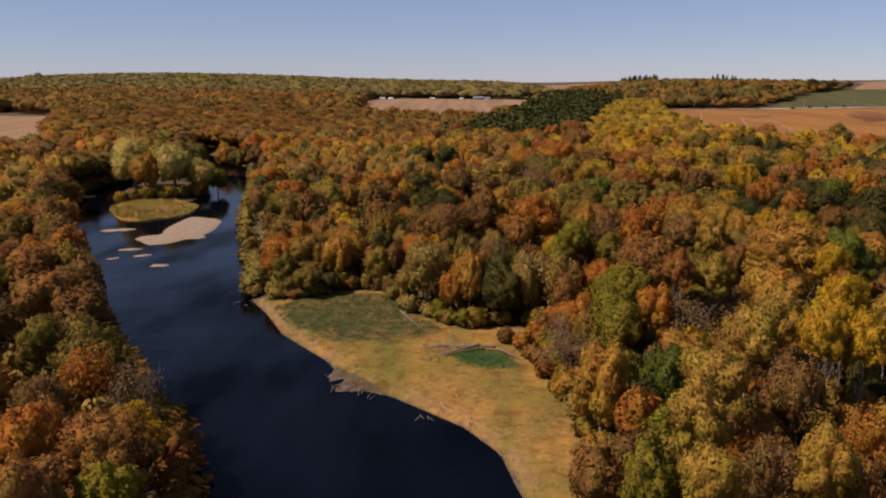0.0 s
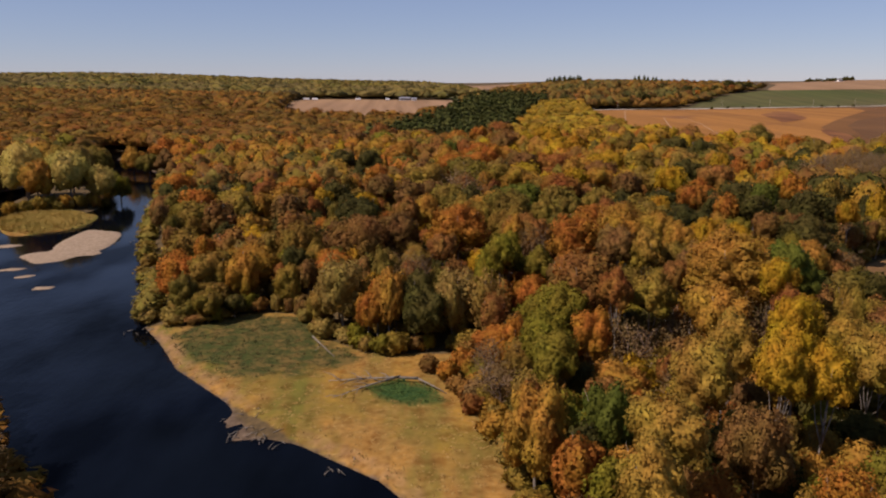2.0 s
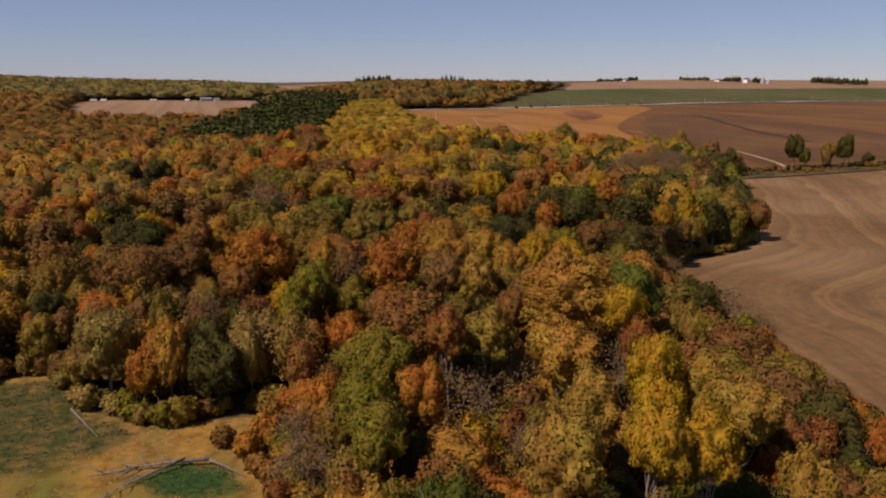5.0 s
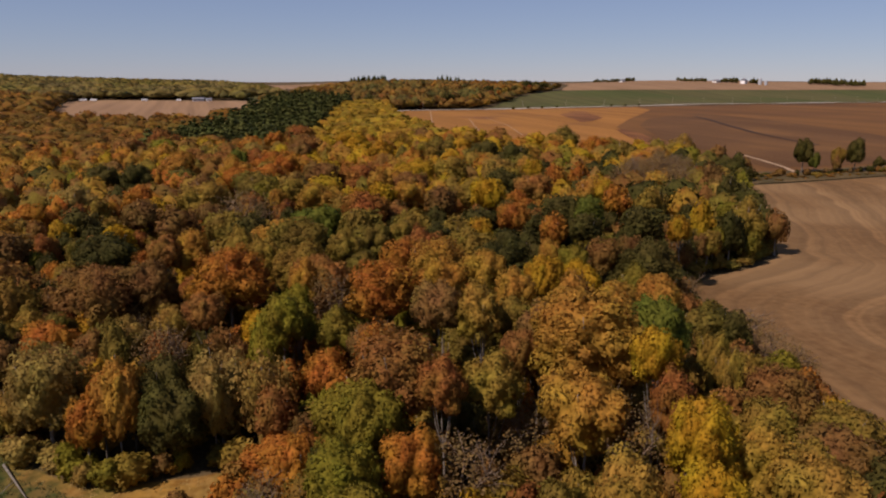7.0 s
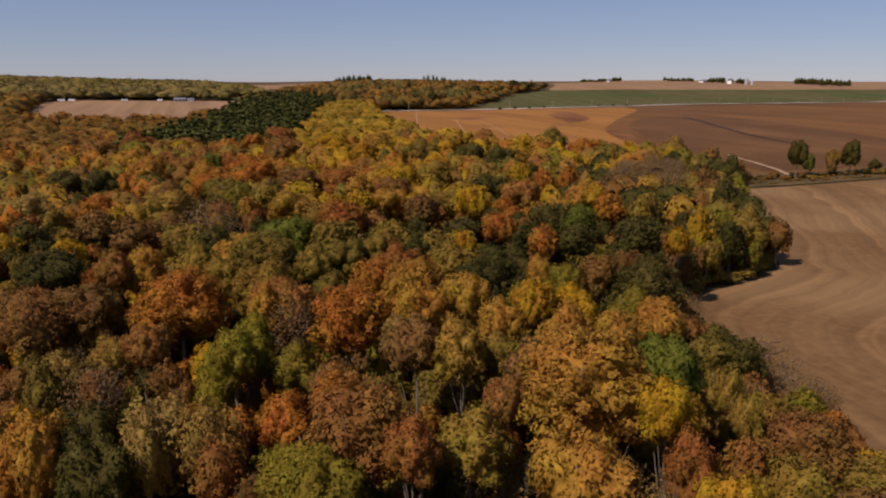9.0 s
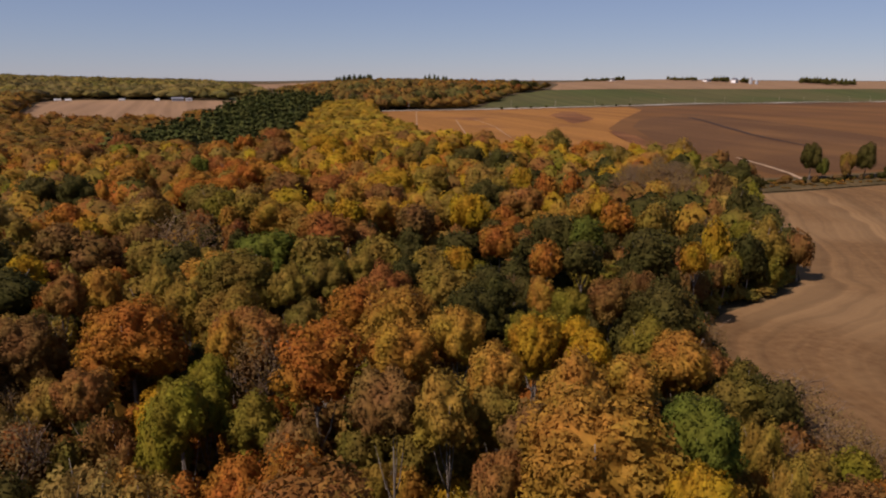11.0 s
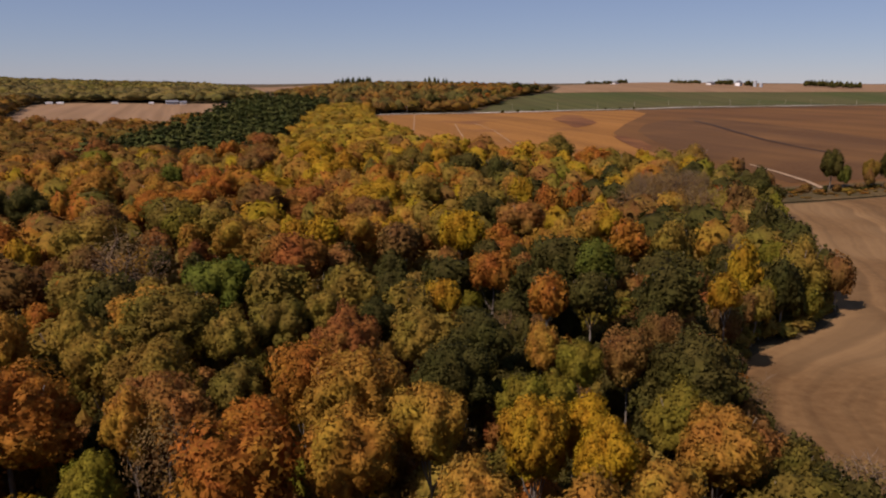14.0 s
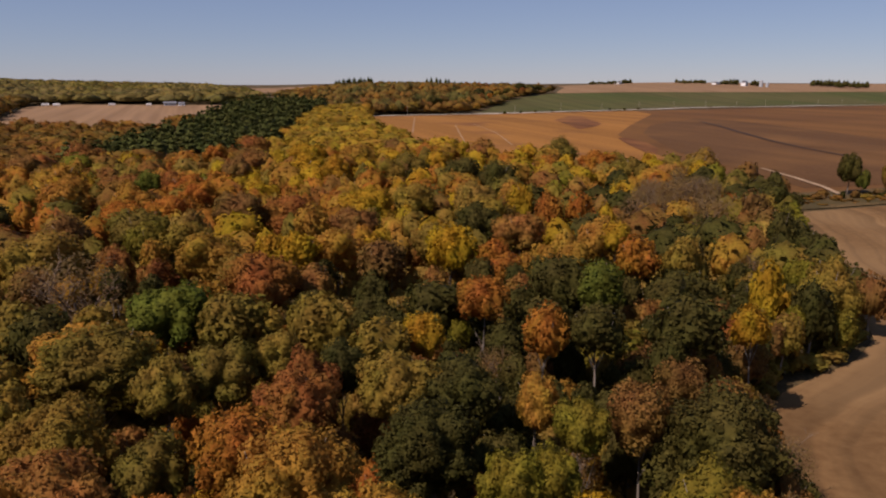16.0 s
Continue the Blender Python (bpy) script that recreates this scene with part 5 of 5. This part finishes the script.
tufts("island_grass", isle, 2600, 0.8, 1.3, grass_material("island_reeds", [(0.31, 0.215, 0.042), (0.40, 0.28, 0.066), (0.35, 0.22, 0.058)]), "tall olive-tan reeds covering a low island")


# ---------------------------------------------------------------- fallen wood
def dead_tree(name, points, girth, boughs, seed, label):
    """A fallen trunk with the stubs of its boughs, resting on the ground."""
    rng = random.Random(seed)
    thing = new(name)
    pts = [Vector((x, y, height(x, y) + h)) for x, y, h in points]
    n = len(pts)
    thing.location = (pts[0].x, pts[0].y, height(pts[0].x, pts[0].y))
    local = [p - thing.location for p in pts]

    def piece(part_name, line, radii, sides):
        v, f = tube(line, radii, sides)
        ob = new(part_name, mesh_from(part_name, v, f, [DRIFTWOOD], True))
        ob.parent = thing

    piece("trunk", local, [girth * (1 - 0.8 * k / (n - 1)) for k in range(n)], 7)
    for k in range(boughs):
        f = rng.uniform(0.3, 0.95) * (n - 1)
        i = min(int(f), n - 2)
        p = local[i].lerp(local[i + 1], f - i)
        d = (local[i + 1] - local[i]).normalized()
        side = Vector((-d.y, d.x, 0)) * rng.choice((-1, 1))
        q = p + (d * 0.8 + side * rng.uniform(0.4, 1.0)) * rng.uniform(1.5, 3.5) + Vector((0, 0, rng.uniform(-0.2, 1.2)))
        q.z = max(q.z, 0.1)
        piece("bough", [p, p.lerp(q, 0.5) + Vector((0, 0, 0.2)), q], [girth * 0.4, girth * 0.28, girth * 0.1], 5)
    return tagged(thing, label, "fallen tree")


dead_tree("fallen_tree", [(11, 133, 0.9), (7, 134, 0.8), (2, 134.5, 0.5), (-4, 134.5, 0.25)], 0.26, 8, 1, "bleached grey fallen tree lying across the meadow")
dead_tree("fallen_tree", [(8, 134, 1.0), (3, 131.5, 0.6), (-3, 127.5, 0.2)], 0.22, 7, 2, "bleached grey fallen bough lying across the reeds")
dead_tree("fallen_tree", [(10.5, 133.5, 0.9), (13, 131, 0.6), (15.5, 128, 0.2)], 0.2, 2, 3, "grey fallen limb beside the lush hollow")
dead_tree("fallen_tree", [(-9, 157, 0.35), (-6.5, 151.5, 0.3), (-4, 146, 0.2)], 0.22, 1, 4, "pale grey fallen log in the grass")
for k, (x, y, n) in enumerate([(-14, 117, 16), (-11, 115, 8), (1, 107, 5), (-45, 166, 7), (-16, 124, 4), (-74, 255, 3), (-60, 217, 4)]):
    rng = random.Random(40 + k)
    for q in range(n):
        a, ln = rng.uniform(0, 3.14), rng.uniform(0.5, 1.7)
        cx, cy = x + rng.uniform(-3, 3), y + rng.uniform(-2.5, 2.5)
        p0, p1 = (cx - math.cos(a) * ln / 2, cy - math.sin(a) * ln / 2), (cx + math.cos(a) * ln / 2, cy + math.sin(a) * ln / 2)
        z0, z1 = max(height(*p0), -0.05) + 0.08, max(height(*p1), -0.05) + rng.uniform(0.1, 0.7)
        v, f = tube([(*p0, z0), (cx, cy, (z0 + z1) / 2 + 0.1), (*p1, z1)], [0.07, 0.055, 0.025], 5)
        tagged(new("driftwood", mesh_from("driftwood", v, f, [DRIFTWOOD], True)), "bleached driftwood stick stranded on the muddy shore", "driftwood", "driftwood on the shore")

# lone trees along the ditch between the fields
for kind, x, y, r, tall in (("dark", 322, 372, 5.4, 21), ("green", 326, 368, 3.6, 13), ("olive", 342, 369, 4.6, 15), ("brown", 338, 365, 3.0, 10), ("dark", 352, 367, 5.4, 19), ("dark", 366, 364, 4.0, 8), ("olive", 420, 362, 5, 12)):
    plant(kind, x, y, r, tall, True, True)
dead_tree("fallen_tree", [(309, 368, 1.6), (313, 369, 0.9), (317, 370, 0.4)], 0.4, 5, 9, "white bleached dead tree by the ditch")
hedge([(284, 372), (305, 371), (330, 366), (360, 362), (420, 358)], 2.6, 3.5, (1.4, 2.2, 3.2), ("olive", "brown", "dark", "twig"), (1.4, 4.6))
hedge([(278, 368), (330, 363), (420, 355), (560, 349), (700, 345)], 1.1, 9.0, (0.8, 1.3, 2.0), ("brown",), (0.6, 1.8), "low brown scrub along the ditch")
for px, py in ((455, 1016), (478, 1020), (505, 1028), (612, 1062), (640, 1068), (668, 1076), (250, 978), (430, 1008)):
    shrub(px, py, 2.6, 4.0, "dark")


# ---------------------------------------------------------------- farms
def box_part(name, size, at, mat, parent, taper=None, label=""):
    """A bevelled block; taper draws its top edges together to a ridge."""
    bm = bmesh.new()
    bmesh.ops.create_cube(bm, size=1)
    for v in bm.verts:
        if taper and v.co.z > 0:
            v.co.y *= taper
        v.co = Vector((v.co.x * size[0], v.co.y * size[1], v.co.z * size[2])) + Vector(at)
    if not taper:
        bmesh.ops.bevel(bm, geom=bm.edges[:], offset=min(size) * 0.04, segments=1, affect="EDGES")
    return part(name, bm, mat, parent, label)


WHITE = plain("white_siding", (0.74, 0.73, 0.70), 0.7, 0.8, 0.08)
ROOF = plain("grey_roof", (0.16, 0.16, 0.17), 0.8, 0.6, 0.2)
GLASS = plain("dark_window", (0.03, 0.035, 0.04), 0.15, 1.0, 0.1)
METAL = plain("galvanised_metal", (0.36, 0.37, 0.38), 0.45, 0.7, 0.1)
RUBBER = plain("dark_rubber", (0.03, 0.03, 0.03), 0.9, 2.0, 0.1)
POLE_WOOD = plain("weathered_pole", (0.30, 0.25, 0.20), 0.9, 1.0, 0.2)


def farmhouse(name, x, y, turn, w, d, h, label, wall=WHITE):
    house = new(name)
    house.matrix_basis = pose(x, y, height(x, y) - 0.2, 0, 0, turn)
    box_part("wall", (w, d, h), (0, 0, h / 2), wall, house)
    box_part("roof", (w * 1.08, d * 1.14, h * 0.55), (0, 0, h * 1.275), ROOF, house, 0.06)
    box_part("chimney", (0.7, 0.7, 1.6), (w * 0.2, 0.0, h * 1.75), plain("brick", (0.28, 0.12, 0.08)), house)
    for k in range(3):
        for s in (-1, 1):
            at = ((k - 1) * w * 0.3, s * d * 0.5, h * 0.6)
            window = box_part("window", (w * 0.1, 0.12, h * 0.3), at, WHITE, house, None, "white window frame")
            box_part("pane", (w * 0.085, 0.16, h * 0.26), at, GLASS, window)
    box_part("door", (1.1, 0.14, 2.1), (w * 0.15, -d * 0.5, 1.05), ROOF, house)
    return tagged(house, label, "house")


def trailer(x, y, turn, ln, label):
    """A white box trailer on wheels."""
    t = new("box_trailer")
    t.matrix_basis = pose(x, y, height(x, y) + 0.4, 0, 0, turn)
    box_part("body", (ln, 2.5, 2.7), (0, 0, 2.3), WHITE, t)
    box_part("chassis", (ln * 0.95, 1.2, 0.25), (0, 0, 0.85), RUBBER, t)
    for sx in (-0.35, -0.22, 0.3):
        for sy in (-1, 1):
            v, f = tube([(sx * ln, sy * 0.85, 0.5), (sx * ln, sy * 1.2, 0.5)], [0.5, 0.5], 12)
            w = new("wheel", mesh_from("wheel", v, f, [RUBBER]))
            w.parent = t
            v, f = tube([(sx * ln, sy * 1.15, 0.5), (sx * ln, sy * 1.22, 0.5)], [0.26, 0.24], 10)
            hub = new("rim", mesh_from("rim", v, f, [METAL]))
            hub.parent = w
    return tagged(t, label, "trailer", "white trailers beside the field")


def silo(x, y, r, h, label):
    s = new("grain_silo")
    s.location = (x, y, height(x, y) - 0.2)
    v, f = tube([(0, 0, 0), (0, 0, h)], [r, r], 20)
    body = new("drum", mesh_from("drum", v, f, [METAL]))
    body.parent = s
    v, f = tube([(0, 0, h), (0, 0, h + r * 0.5)], [r * 1.04, r * 0.1], 20)
    cap = new("cone_roof", mesh_from("cone_roof", v, f, [METAL]))
    cap.parent = s
    return tagged(s, label, "silo")


for x, y, turn, ln in ((-138, 1308, 5, 10), (-124, 1310, -3, 9), (-53, 1320, 8, 9), (-3, 1318, 0, 7)):
    trailer(x, y, turn, ln, "white box trailer parked at the edge of the stubble")
farmhouse("farmhouse", 26, 1322, 5, 17, 9, 4.2, "low farmhouse with a grey roof beside the woods", plain("grey_siding", (0.30, 0.30, 0.31)))
farmhouse("garage", 42, 1322, 5, 9, 7, 3.6, "white garage beside the farmhouse")
farmhouse("farmhouse", 377, 1560, 0, 20, 10, 5.0, "white farmhouse on the wooded ridge")
farmhouse("farmhouse", 1400, 1735, 30, 18, 12, 9.0, "white farmhouse among trees on the far ridge")
farmhouse("barn", 1345, 1775, 30, 30, 12, 5.0, "long pale barn on the far ridge")
farmhouse("barn", 1130, 1890, 30, 26, 12, 4.5, "long pale barn on the far horizon")
silo(1430, 1710, 4.5, 16, "tall grey grain silo on the far ridge")
silo(1442, 1702, 4, 11, "grey grain silo on the far ridge")
silo(-1325, 2353, 12, 27, "pale grain silo above the far woods")
silo(-1345, 2345, 9, 22, "pale grain silo above the far woods")
silo(-1256, 2391, 8, 22, "pale grain silo above the far woods")
groves = []
for (x, y, n, s, up) in ((1290, 1810, 18, 30, 1.1), (1376, 1762, 14, 15, 1.6), (1425, 1722, 6, 8, 1.5), (1715, 1790, 26, 34, 1.9), (1775, 1760, 26, 34, 1.9), (1100, 1900, 12, 30, 1.0), (1150, 1890, 8, 10, 1.3), (815, 2000, 14, 34, 1.0)):
    for k in range(int(n * 2.2)):
        groves.append((x + edge_dice.uniform(-s, s) * 1.5, y + edge_dice.uniform(-s * 0.5, s * 0.5), edge_dice.uniform(3, 7), edge_dice.choice((6, 8, 9, 11, 12)) * up * edge_dice.uniform(0.85, 1.1)))
woods("grove_far", groves, "dark groves round farms on the far ridge", LEAF["dark"], COARSE_FAR)
conifers = [(327 + k * 7 + edge_dice.uniform(-2, 2), 1600 + edge_dice.uniform(-8, 8), edge_dice.uniform(6.5, 8.5), edge_dice.uniform(18, 22)) for k in range(11)]
conifers += [(500 + k * 9, 1560 + edge_dice.uniform(-8, 8), 6.0, edge_dice.uniform(17, 22)) for k in range(6)]
for x, y, r, tall in conifers:
    plant("pine", x, y, r, tall, False)


def utility_pole(x, y, turn):
    p = new("utility_pole")
    p.matrix_basis = pose(x, y, height(x, y) - 0.3, 0, 0, turn)
    v, f = tube([(0, 0, 0), (0, 0, 11)], [0.2, 0.13], 8)
    post = new("post", mesh_from("post", v, f, [POLE_WOOD]))
    post.parent = p
    box_part("crossarm", (2.6, 0.14, 0.16), (0, 0, 10.2), POLE_WOOD, p)
    return tagged(p, "weathered wooden utility pole beside the road", "utility pole", "poles along the road")


for k in range(16):
    x = 300 + k * 75
    utility_pole(x, float(np.interp(x, [q[0] for q in ROAD], [q[1] for q in ROAD])) + 9, 15)
